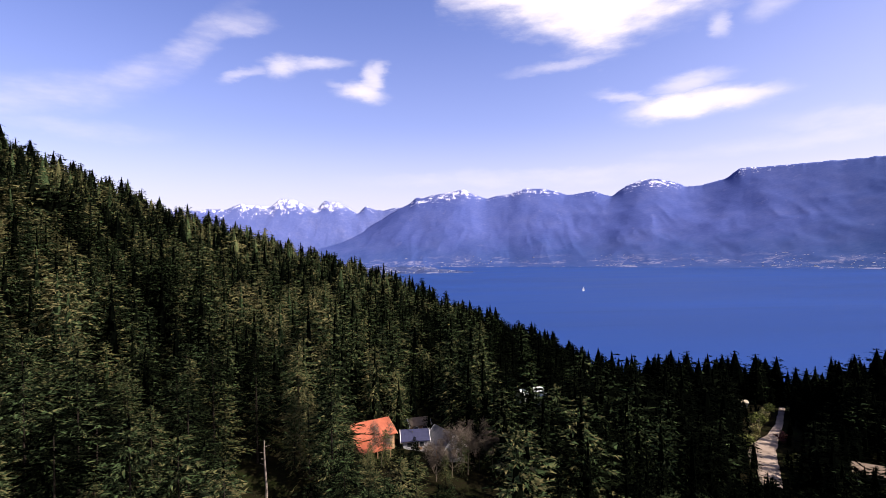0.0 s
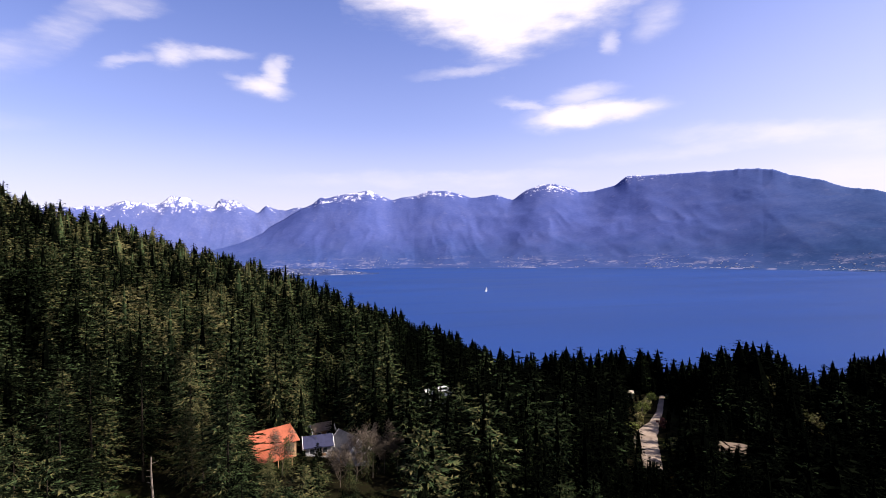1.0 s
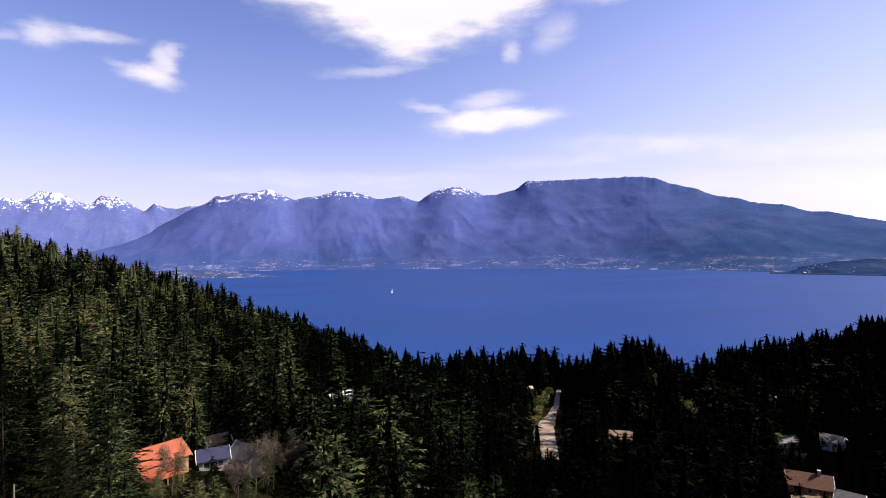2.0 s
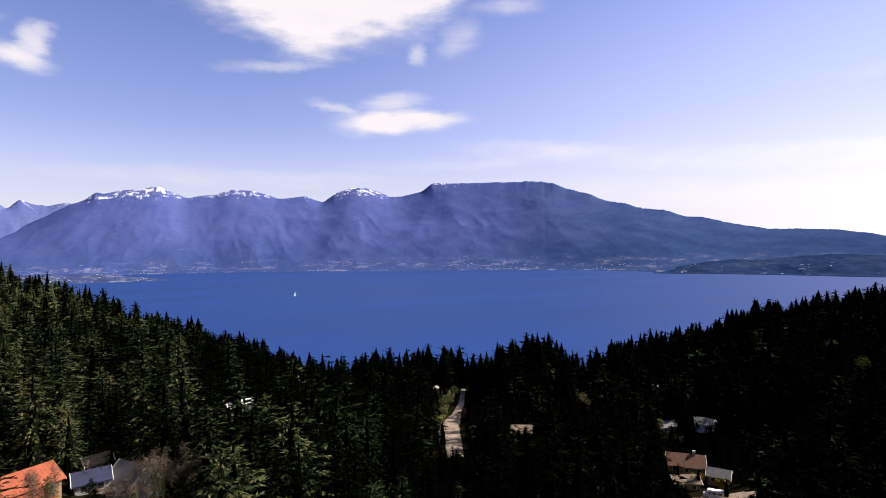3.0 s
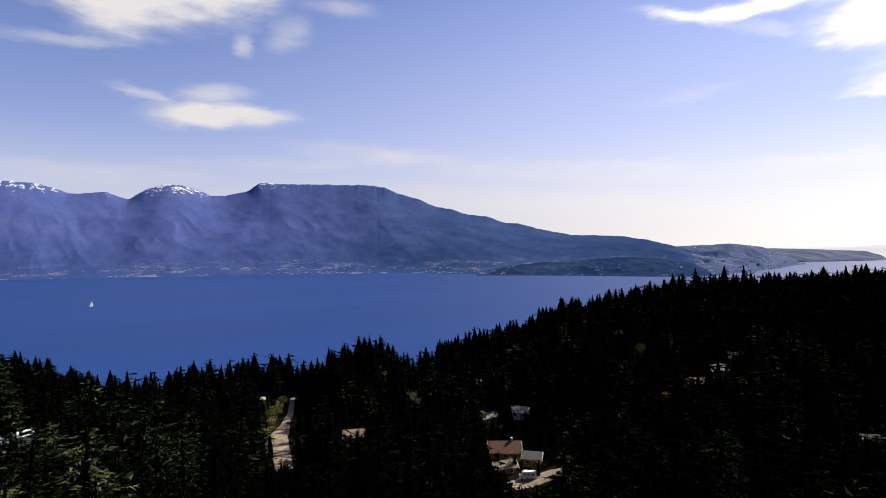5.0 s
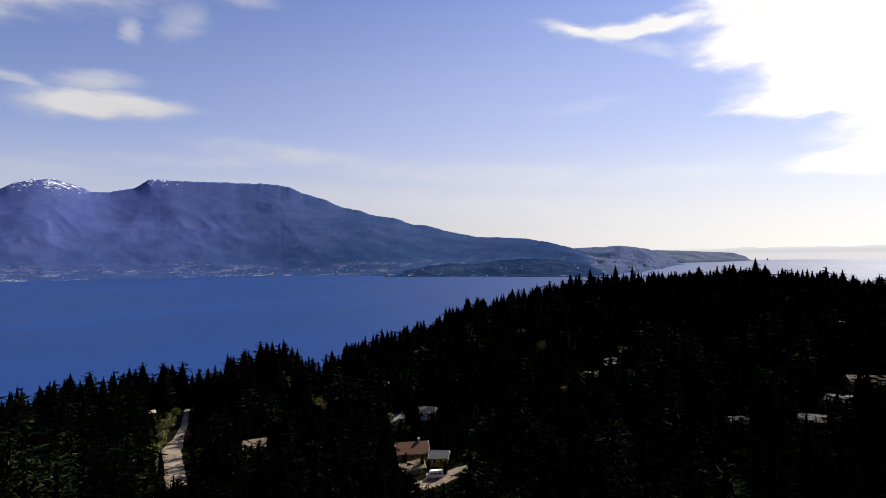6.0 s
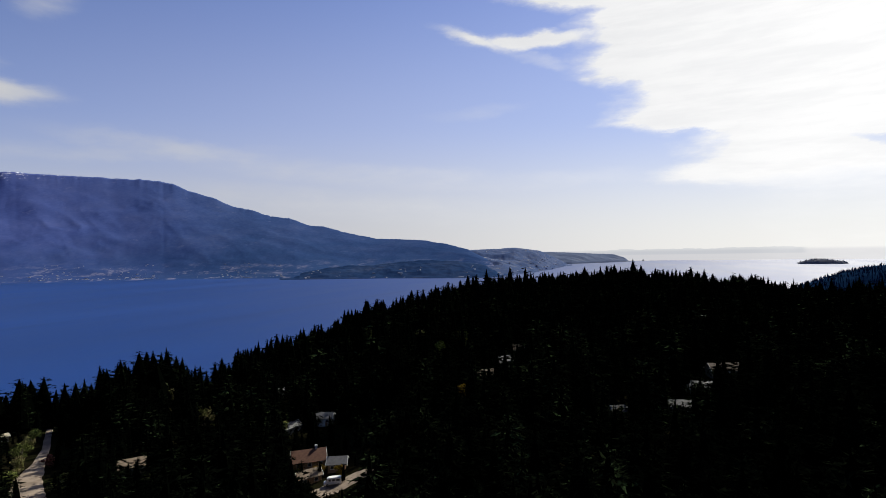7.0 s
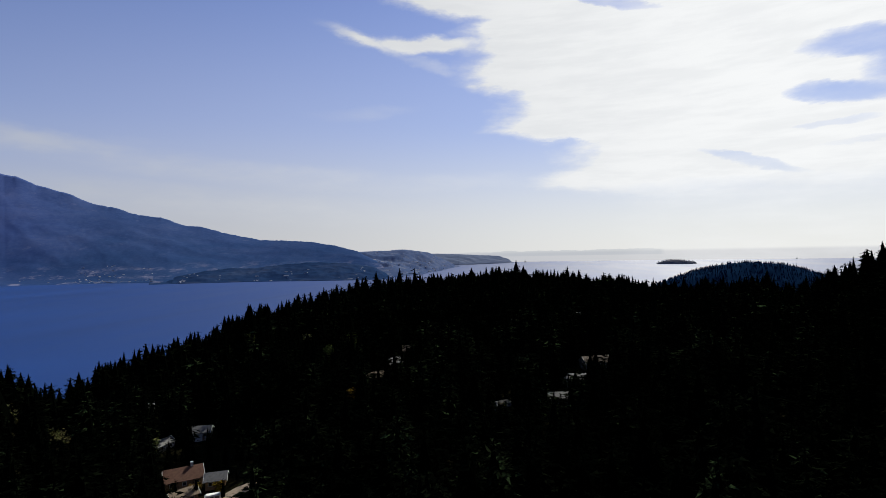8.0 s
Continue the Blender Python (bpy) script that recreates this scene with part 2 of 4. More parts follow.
m, n = material("sea_water")
M_SEA = m
p = spot(n)
q = n.vmath("MULTIPLY", p, (0.22, 1.0, 1.0))
gust = n.noise(q, 0.0030, 6.0, 0.62).outputs[0]
calm = n.step(n.noise(n.vmath("MULTIPLY", p, (0.10, 1.0, 1.0)), 0.009, 4.0, 0.6).outputs[0], 0.56, 0.70)
tone = n.mix(n.step(gust, 0.32, 0.70), (0.004, 0.031, 0.146), (0.007, 0.042, 0.190))
finish(n, n.mix(n.math("MULTIPLY", calm, 0.35), tone, (0.002, 0.022, 0.112)), n.step(gust, 0.3, 0.7, 0.54, 0.62),
       n.noise(p, 0.12, 5.0, 0.6).outputs[0], 0.6, 0.25, spec=0.26, IOR=1.333)


def hazed_wood(name, a, b, c, clear, bare=0.3, snowy=False, town=0.0):
    """Far forested slopes, blue haze painted into the colour: two scales of woods, cleared benches low down, snow high
    up.
    """
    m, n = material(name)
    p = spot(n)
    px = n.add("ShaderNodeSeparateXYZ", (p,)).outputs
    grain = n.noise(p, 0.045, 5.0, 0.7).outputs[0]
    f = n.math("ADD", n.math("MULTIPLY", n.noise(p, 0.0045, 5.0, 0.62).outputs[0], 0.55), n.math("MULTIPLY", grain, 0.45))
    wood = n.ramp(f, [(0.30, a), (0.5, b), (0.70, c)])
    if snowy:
        # painted haze: dark foot, greyer heights; the nearer southern flank is darker and greener
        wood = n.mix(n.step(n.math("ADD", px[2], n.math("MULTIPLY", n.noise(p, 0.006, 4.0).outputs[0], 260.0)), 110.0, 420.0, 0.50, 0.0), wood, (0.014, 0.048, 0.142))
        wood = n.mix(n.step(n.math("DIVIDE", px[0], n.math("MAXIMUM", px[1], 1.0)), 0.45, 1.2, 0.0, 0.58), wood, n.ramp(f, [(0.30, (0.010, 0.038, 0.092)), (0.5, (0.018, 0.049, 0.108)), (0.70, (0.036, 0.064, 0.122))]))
    # cleared benches and beaches low down by the water
    low = n.math("MULTIPLY", n.step(px[2], 90.0, 20.0), n.step(n.noise(n.vmath("MULTIPLY", p, (1, 1, 5)), 0.0065, 6.0, 0.72).outputs[0], 0.50, 0.60))
    low = n.math("MULTIPLY", low, n.step(n.noise(p, 0.04, 4.0, 0.7).outputs[0], 0.38, 0.58))
    beach = n.math("MULTIPLY", n.step(px[2], 7.0, 3.0), n.step(n.noise(p, 0.011, 3.0, 0.6).outputs[0], 0.54, 0.60))
    low = n.math("MAXIMUM", n.math("MULTIPLY", low, n.step(px[2], 10.0, 22.0)), beach)
    wood = n.mix(n.math("MULTIPLY", low, bare), wood, clear)
    slide = n.step(n.noise(n.vmath("MULTIPLY", p, (1, 1, 0.35)), 0.0105, 6.0, 0.7).outputs[0], 0.60, 0.72)
    wood = n.mix(n.math("MULTIPLY", slide, n.step(px[2], 60.0, 200.0, 0.0, 0.22)), wood, clear)
    if town:
        wood = n.mix(n.math("MULTIPLY", n.step(n.noise(n.vmath("MULTIPLY", p, (1, 1, 3)), 0.02, 5.0, 0.75).outputs[0], 0.54, 0.62), town), wood, clear)
    if snowy:
        line = n.ramp(n.math("MULTIPLY_ADD", px[0], 1 / 5200, 0.42), [(0.0, (0.40, 0.40, 0.40)), (0.42, (0.52, 0.52, 0.52)), (0.58, (0.575, 0.575, 0.575)), (0.78, (0.565, 0.565, 0.565)), (0.86, (0.655, 0.655, 0.655)), (1.0, (0.70, 0.70, 0.70))])
        over = n.math("DIVIDE", n.math("SUBTRACT", n.math("MULTIPLY", px[2], 0.001), line), 0.12)
        patch = n.math("ADD", n.math("MULTIPLY", n.noise(n.vmath("MULTIPLY", p, (1, 1, 0.30)), 0.024, 6.0, 0.72).outputs[0], 0.6), n.math("MULTIPLY", n.noise(n.vmath("MULTIPLY", p, (1, 1, 0.45)), 0.085, 4.0, 0.7).outputs[0], 0.4))
        snow = n.step(n.math("ADD", patch, n.math("MULTIPLY", n.math("MINIMUM", over, 0.9), 0.10)), 0.572, 0.60)
        wood = n.mix(n.math("MULTIPLY", snow, n.step(over, -0.35, 0.15)), wood, (0.66, 0.68, 0.78))
    finish(n, wood, 0.9, grain, 6.0, 0.2, spec=0.0)
    return m


# the blue in these tones stands in for the air before each slope
M_PEAKS = hazed_wood("hazed_peak_woods", (0.060, 0.086, 0.238), (0.078, 0.104, 0.262), (0.115, 0.138, 0.290), (0.22, 0.23, 0.36), 0.3, True)
M_MOUNT = hazed_wood("hazed_mountain_forest", (0.044, 0.068, 0.215), (0.062, 0.088, 0.250), (0.086, 0.110, 0.270), (0.22, 0.222, 0.33), 0.7, True)
M_CAPE = hazed_wood("hazed_cape_woods", (0.010, 0.028, 0.080), (0.017, 0.037, 0.094), (0.030, 0.050, 0.106), (0.16, 0.165, 0.20), 0.12)
M_TOWN = hazed_wood("hazed_town_woods", (0.046, 0.074, 0.158), (0.064, 0.092, 0.180), (0.090, 0.112, 0.195), (0.20, 0.21, 0.26), 0.3, town=0.28)
M_SPIT = hazed_wood("hazed_spit_woods", (0.022, 0.040, 0.115), (0.036, 0.056, 0.140), (0.060, 0.078, 0.165), (0.22, 0.225, 0.30), 0.6, town=0.3)
M_POINT = hazed_wood("hazed_point_woods", (0.090, 0.115, 0.185), (0.105, 0.130, 0.20), (0.12, 0.14, 0.21), (0.22, 0.23, 0.27), 0.3)

M_ROOF_ORANGE = plain("orange_metal_roof", (0.26, 0.070, 0.036), (0.36, 0.105, 0.056), 0.8, 0.5)
M_ROOF_GREY = plain("grey_shingle", (0.10, 0.10, 0.105), (0.18, 0.18, 0.185), 1.2, 0.8)
M_ROOF_BROWN = plain("brown_shingle", (0.075, 0.034, 0.022), (0.13, 0.062, 0.040), 1.2, 0.85)
M_ROOF_TAN = plain("tan_shingle", (0.15, 0.11, 0.08), (0.24, 0.185, 0.135), 1.2, 0.85)
M_ROOF_BLUE = plain("slate_blue_roof", (0.018, 0.022, 0.055), (0.032, 0.036, 0.08), 1.2, 0.6)
M_WHITE = plain("white_paint", (0.70, 0.70, 0.68), (0.82, 0.82, 0.80), 0.9, 0.6)
M_CREAM = plain("cream_siding", (0.34, 0.30, 0.22), (0.44, 0.39, 0.29), 0.9, 0.75)
M_TIMBER = plain("stained_cedar", (0.22, 0.13, 0.07), (0.36, 0.22, 0.12), 1.4, 0.8)
M_GREYWALL = plain("grey_siding", (0.30, 0.30, 0.31), (0.42, 0.42, 0.42), 1.0, 0.75)
M_DARK = plain("dark_rubber", (0.015, 0.015, 0.015), (0.03, 0.03, 0.03), 6.0, 0.7)
M_GRAVEL = plain("pale_gravel", (0.15, 0.115, 0.085), (0.33, 0.265, 0.21), 0.16, 0.95, dist=0.06)
M_METAL = plain("galvanised_steel", (0.45, 0.46, 0.47), (0.6, 0.6, 0.6), 2.0, 0.4, 0.9)
M_GOLD = foliage("golden_leaves", (0.08, 0.055, 0.008), (0.16, 0.11, 0.015), (0.24, 0.17, 0.025), (0.18, 0.11, 0.03))
M_PLUM = foliage("plum_leaves", (0.07, 0.02, 0.02), (0.12, 0.035, 0.035), (0.16, 0.06, 0.05), (0.14, 0.08, 0.05))

m, n = material("window_glass")
M_GLASS = m
finish(n, n.mix(n.noise(spot(n), 0.8).outputs[0], (0.02, 0.025, 0.03), (0.05, 0.055, 0.06)), 0.06, spec=0.6)


# ---- mesh helpers ----
def mesh_of(name, verts, faces, mat, smooth=False):
    """One mesh from arrays: faces is an (n, 3) or (n, 4) array."""
    verts, faces = np.asarray(verts, np.float32), np.asarray(faces, np.int32)
    me = bpy.data.meshes.new(name)
    k = faces.shape[1]
    me.vertices.add(len(verts)), me.loops.add(faces.size), me.polygons.add(len(faces))
    me.vertices.foreach_set("co", verts.ravel())
    me.loops.foreach_set("vertex_index", faces.ravel())
    me.polygons.foreach_set("loop_start", np.arange(0, faces.size, k, dtype=np.int32))
    me.polygons.foreach_set("use_smooth", np.full(len(faces), smooth))
    me.materials.append(mat)
    me.update(calc_edges=True)
    return me


def part(name, bm, mat, parent=None, label=""):
    """Links a bmesh as one mesh object, under a thing or a part."""
    me = bpy.data.meshes.new(name)
    bm.to_mesh(me)
    bm.free()
    me.materials.append(mat)
    ob = new(name, me)
    ob.parent = parent
    return tagged(ob, label)


def box(bm, x0, y0, z0, x1, y1, z1, bevel=0.0):
    vs = bmesh.ops.create_cube(bm, size=1.0)["verts"]
    bmesh.ops.transform(bm, matrix=Matrix.LocRotScale(((x0 + x1) / 2, (y0 + y1) / 2, (z0 + z1) / 2), None, (x1 - x0, y1 - y0, z1 - z0)), verts=vs)
    if bevel:
        es = list({e for v in vs for e in v.link_edges})
        bmesh.ops.bevel(bm, geom=es, offset=bevel, segments=2, affect="EDGES")
    return bm


def rod(bm, a, b, r0, r1, sides=8):
    a, b = Vector(a), Vector(b)
    vs = bmesh.ops.create_cone(bm, cap_ends=True, segments=sides, radius1=r0, radius2=r1, depth=(b - a).length)["verts"]
    turn = (b - a).to_track_quat("Z", "Y").to_matrix().to_4x4()
    bmesh.ops.transform(bm, matrix=Matrix.Translation((a + b) / 2) @ turn, verts=vs)
    return bm


def fbm(x, y, octaves=5, seed=0, gain=0.5):
    """Value noise on arrays, about -1 to 1."""
    rs = np.random.RandomState(seed)
    tab = rs.rand(256, 256)
    out, amp, tot = np.zeros(np.broadcast(x, y).shape), 1.0, 0.0
    x, y = np.asarray(x, float), np.asarray(y, float)
    for i in range(octaves):
        u, v = x * 2 ** i + 17.3 * i, y * 2 ** i + 9.1 * i
        iu, iv = np.floor(u).astype(int), np.floor(v).astype(int)
        fu, fv = u - iu, v - iv
        fu, fv = fu * fu * (3 - 2 * fu), fv * fv * (3 - 2 * fv)
        g = lambda a, b: tab[(iu + a) % 256, (iv + b) % 256]
        out += amp * (2 * ((g(0, 0) * (1 - fu) + g(1, 0) * fu) * (1 - fv) + (g(0, 1) * (1 - fu) + g(1, 1) * fu) * fv) - 1)
        tot += amp
        amp *= gain
    return out / tot


def grid_faces(rows, cols):
    i = np.arange((rows - 1) * (cols - 1))
    a = (i // (cols - 1)) * cols + i % (cols - 1)
    return np.stack([a, a + 1, a + cols + 1, a + cols], 1)


# ---- the island: a bowl of woods that falls to the shore ----
# azimuth, distance of the rim, ground height at the rim, ground height 120 m out
RIM_AZ = [-70, -39.5, -27, -15.5, -8.7, 0, 8.6, 17.7, 26, 34, 38, 40.6, 43.5, 50, 57, 60, 66, 75, 87, 98, 101, 112, 117, 120, 140]
RIM_R = [420, 455, 475, 480, 470, 420, 380, 340, 365, 365, 330, 330, 350, 400, 430, 440, 480, 540, 600, 600, 600, 500, 350, 300, 260]
RIM_Z = [190, 163, 120, 87, 70, 43, 25, 9, 10, 9, 27, 27, 10, 16, 26, 36, 43, 53, 58, 49, 42, 51, 73, 84, 94]
MID_Z = [80, 68, 62, 57, 54, 51, 47, 40, 32, 30, 29, 29, 29, 28, 27, 27, 29, 32, 34, 36, 37, 40, 43, 45, 55]


def ground_z(x, y):
    x, y = np.asarray(x, float), np.asarray(y, float)
    r, az = np.hypot(x, y), np.degrees(np.arctan2(x, y))
    R, zr, zm = np.interp(az, RIM_AZ, RIM_R), np.interp(az, RIM_AZ, RIM_Z), np.interp(az, RIM_AZ, MID_Z)
    inner = 42 + (zm - 42) * np.clip(r / 120, 0, 1)
    t = np.clip((r - 120) / (R - 120), 0, 1)
    z = np.where(r < 120, inner, zm + (zr - zm) * t)
    fall = np.where(zr < 36, 0.55, 0.3)
    z = np.where(r > R, zr - (r - R) * fall - 0.0006 * (r - R) ** 2, z)
    z = z + 1.6 * fbm(x / 55, y / 55, 4, 3) * np.clip(r / 80, 0, 1)
    return np.maximum(z, -14)


def ground_at(az, r):
    p = heading(az, r)
    return Vector((p.x, p.y, float(ground_z(p.x, p.y))))


def polar_sheet(name, az_a, az_b, n_az, rs, zfun, mat, label, category):
    az = np.radians(np.linspace(az_a, az_b, n_az))
    rr, aa = np.meshgrid(rs, az)
    x, y = np.sin(aa) * rr, np.cos(aa) * rr
    z = zfun(x, y)
    me = mesh_of(name, np.stack([x, y, z], -1).reshape(-1, 3), grid_faces(len(az), len(rs)), mat, True)
    return tagged(new(name, me), label, category, kind="structure")


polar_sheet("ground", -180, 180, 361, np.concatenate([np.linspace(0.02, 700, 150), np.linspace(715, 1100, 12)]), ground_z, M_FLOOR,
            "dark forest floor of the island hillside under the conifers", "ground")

bm = bmesh.new()
bmesh.ops.create_circle(bm, cap_ends=True, segments=256, radius=4950)
water = part("water", bm, M_SEA)
tagged(water, "deep blue sea with faint wind streaks round the island", "sea", kind="structure")


# ---- far shore: snowy peaks, the mountain wall, the capes ----
def ridged(x, y, octaves, seed):
    """Sharp-crested noise, about -1 to 1."""
    out, amp, tot = 0.0, 1.0, 0.0
    for i in range(octaves):
        out = out + amp * (1 - 3.2 * np.abs(fbm(x * 2 ** i + 7.7 * i, y * 1.6 ** i + 3.1 * i, 1, seed + i)))
        tot += amp
        amp *= 0.52
    return out / tot


def ridge(name, crest_az, crest_el, foot_az, foot_r, crest_r, mat, label, relief=0.12, jag=0.1, body=1.3, spur=2.6, seed=1, step=0.1, rows=90, spurs_from=()):
    """A mountain flank from its foot in the water up to its skyline: heights of the crest in degrees over the eye."""
    az = np.arange(crest_az[0], crest_az[-1] + step / 2, step)
    u = np.concatenate([np.linspace(-0.02, 1, rows), np.array([1.02, 1.06])])
    rs, rc = np.interp(az, foot_az, foot_r), np.interp(az, foot_az, crest_r)
    k = np.exp(-(np.arange(-6, 7) * step / 0.13) ** 2)
    lift = np.convolve(np.pad(np.interp(az, crest_az, crest_el), 6, mode="edge"), k / k.sum(), mode="valid")
    base = EYE_Z + rc * np.tan(np.radians(lift))
    top = EYE_Z + rc * np.tan(np.radians(lift + jag * fbm(az * 1.9, az * 0 + 3.3, 5, seed + 11, 0.62)))
    k = np.exp(-(np.arange(-40, 41) * step / 2.0) ** 2)
    calm = np.convolve(np.pad(base, 40, mode="edge"), k / k.sum(), mode="valid")
    U, A = np.meshgrid(u, az)
    R, uc = rs[:, None] + (rc - rs)[:, None] * U, np.clip(U, 0, 1)
    x, y = np.sin(np.radians(A)) * R, np.cos(np.radians(A)) * R
    sway = 1.1 * fbm(A / 3.5, U * 1.8, 3, seed + 5)
    # buttresses fan out from the crest, with gullies between them
    warp_x, warp_y = 90 * fbm(x / 420, y / 420, 3, seed + 15), 90 * fbm(x / 420, y / 420, 3, seed + 16)
    spurs = 0.10 * ridged((A + sway) / spur * (0.8 + 0.2 * U), U * 0.9, 3, seed + 20) + 0.90 * ridged((x + warp_x) / (spur * 130), (y + warp_y) / (spur * 130), 4, seed + 30)
    drift = 2.4 * fbm(A / 7.0, U * 1.6, 3, seed + 9) * (1 - uc)
    calm = np.interp(A + drift, az, calm)
    lean = 5.0 * fbm(A / 2.4, U * 3.0, 3, seed + 13) * (1 - uc)
    wall = calm + (np.interp(A + lean, az, base) - calm) * uc ** 9 + (top - base)[:, None] * uc ** 16
    bulge = np.sin(np.pi * uc ** 0.8) ** 0.9
    tents, bend = np.zeros_like(R), 3.2 * fbm(A / 3.0, U * 3.4, 3, seed + 17)
    for az_s, foot, grade in spurs_from:
        off = np.radians(np.abs(A + (sway + bend) * (1 - uc) - az_s - foot * (1 - uc))) * R
        tents = np.maximum(tents, np.interp(az_s, az, base) * (0.10 + 0.9 * uc ** 0.95) - grade * (np.sqrt(off ** 2 + 18 ** 2) - 18) + 14 * fbm(x / 150, y / 150, 4, seed + 44, 0.55))
    Z = wall * (0.12 * uc + 0.88 * uc ** body) * (1 + relief * bulge * 1.5 * fbm(A / 5.0, U * 2.0, 3, seed + 7)) + relief * calm * bulge * spurs * 0.8
    Z = Z + relief * 60 * fbm(x / 130, y / 130, 4, seed + 25, 0.6) * np.clip(uc * 6, 0, 1) * np.clip((1 - uc) * 5, 0, 1)
    Z = Z + 0.17 * 30 * np.log1p(np.exp(np.clip((tents - Z) / 30, -20, 8))) * np.clip((1 - uc) * 4, 0, 1) * np.clip(uc * 2.6 - 0.2, 0, 1)
    cap = EYE_Z + R * ((top - EYE_Z) / rc)[:, None] - (1 - uc) * 22
    Z = np.where(uc < 1, np.minimum(Z, cap), top[:, None] - (U - 1) * 3000)
    Z = np.where(U < 0.004, -6, np.maximum(Z, 1.0))
    grid = np.stack([x, y, Z], -1)
    tagged(new(name, mesh_of(name, grid.reshape(-1, 3), grid_faces(*grid.shape[:2]), mat, True)), label, "mountains", kind="structure")
    return grid


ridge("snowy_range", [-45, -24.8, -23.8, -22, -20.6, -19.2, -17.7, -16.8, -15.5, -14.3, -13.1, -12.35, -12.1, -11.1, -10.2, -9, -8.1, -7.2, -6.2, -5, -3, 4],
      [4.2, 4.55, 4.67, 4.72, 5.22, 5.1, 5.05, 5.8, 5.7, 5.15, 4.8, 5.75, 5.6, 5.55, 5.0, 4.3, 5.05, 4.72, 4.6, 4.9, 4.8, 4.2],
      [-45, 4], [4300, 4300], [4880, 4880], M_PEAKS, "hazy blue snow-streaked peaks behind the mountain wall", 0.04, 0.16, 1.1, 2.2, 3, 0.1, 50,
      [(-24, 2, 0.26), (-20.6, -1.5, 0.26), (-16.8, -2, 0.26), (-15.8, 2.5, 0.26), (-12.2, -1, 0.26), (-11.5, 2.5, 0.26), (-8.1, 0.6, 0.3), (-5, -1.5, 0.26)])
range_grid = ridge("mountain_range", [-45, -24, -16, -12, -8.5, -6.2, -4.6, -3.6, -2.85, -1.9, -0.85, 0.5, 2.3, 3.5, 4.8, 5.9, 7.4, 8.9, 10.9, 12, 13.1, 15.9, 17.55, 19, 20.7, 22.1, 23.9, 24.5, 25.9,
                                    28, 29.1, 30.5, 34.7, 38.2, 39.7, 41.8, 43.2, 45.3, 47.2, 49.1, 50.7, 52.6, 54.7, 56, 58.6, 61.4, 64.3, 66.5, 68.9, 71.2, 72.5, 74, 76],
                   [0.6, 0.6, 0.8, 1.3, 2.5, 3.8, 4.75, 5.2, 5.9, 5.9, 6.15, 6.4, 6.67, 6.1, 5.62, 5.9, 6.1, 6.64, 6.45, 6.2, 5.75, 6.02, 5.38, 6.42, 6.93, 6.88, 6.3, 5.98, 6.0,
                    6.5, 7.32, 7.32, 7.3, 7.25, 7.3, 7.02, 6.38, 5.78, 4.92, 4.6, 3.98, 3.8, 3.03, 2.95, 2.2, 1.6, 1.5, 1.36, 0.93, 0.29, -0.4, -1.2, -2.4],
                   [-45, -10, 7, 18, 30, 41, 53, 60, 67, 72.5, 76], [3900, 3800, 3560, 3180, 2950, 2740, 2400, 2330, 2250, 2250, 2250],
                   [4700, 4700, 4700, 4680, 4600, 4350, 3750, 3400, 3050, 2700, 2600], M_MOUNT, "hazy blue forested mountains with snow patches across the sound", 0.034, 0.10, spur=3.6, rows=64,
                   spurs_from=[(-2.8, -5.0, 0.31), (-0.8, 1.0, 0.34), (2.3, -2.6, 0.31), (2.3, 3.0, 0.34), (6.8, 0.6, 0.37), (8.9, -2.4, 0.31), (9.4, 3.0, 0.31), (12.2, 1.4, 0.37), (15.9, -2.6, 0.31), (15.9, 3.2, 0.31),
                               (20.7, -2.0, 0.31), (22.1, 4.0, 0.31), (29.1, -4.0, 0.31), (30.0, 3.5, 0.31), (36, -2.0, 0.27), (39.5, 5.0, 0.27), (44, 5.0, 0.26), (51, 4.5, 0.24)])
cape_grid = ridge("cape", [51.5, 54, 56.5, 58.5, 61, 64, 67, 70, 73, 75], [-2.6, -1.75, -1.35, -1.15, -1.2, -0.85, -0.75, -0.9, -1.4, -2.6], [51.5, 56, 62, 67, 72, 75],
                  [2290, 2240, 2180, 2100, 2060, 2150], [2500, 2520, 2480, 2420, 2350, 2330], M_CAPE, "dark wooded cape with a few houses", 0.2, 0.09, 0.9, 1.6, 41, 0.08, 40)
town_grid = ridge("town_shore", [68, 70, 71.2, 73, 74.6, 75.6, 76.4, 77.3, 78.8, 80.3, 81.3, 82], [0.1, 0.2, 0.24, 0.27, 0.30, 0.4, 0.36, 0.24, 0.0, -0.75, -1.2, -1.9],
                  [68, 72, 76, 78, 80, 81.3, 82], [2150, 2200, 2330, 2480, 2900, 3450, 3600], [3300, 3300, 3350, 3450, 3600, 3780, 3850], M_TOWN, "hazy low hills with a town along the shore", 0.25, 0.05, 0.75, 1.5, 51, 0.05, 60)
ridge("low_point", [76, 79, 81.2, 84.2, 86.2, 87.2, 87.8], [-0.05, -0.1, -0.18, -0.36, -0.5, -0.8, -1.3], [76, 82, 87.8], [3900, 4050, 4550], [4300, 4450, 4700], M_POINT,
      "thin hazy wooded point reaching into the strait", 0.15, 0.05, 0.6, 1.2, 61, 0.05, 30)


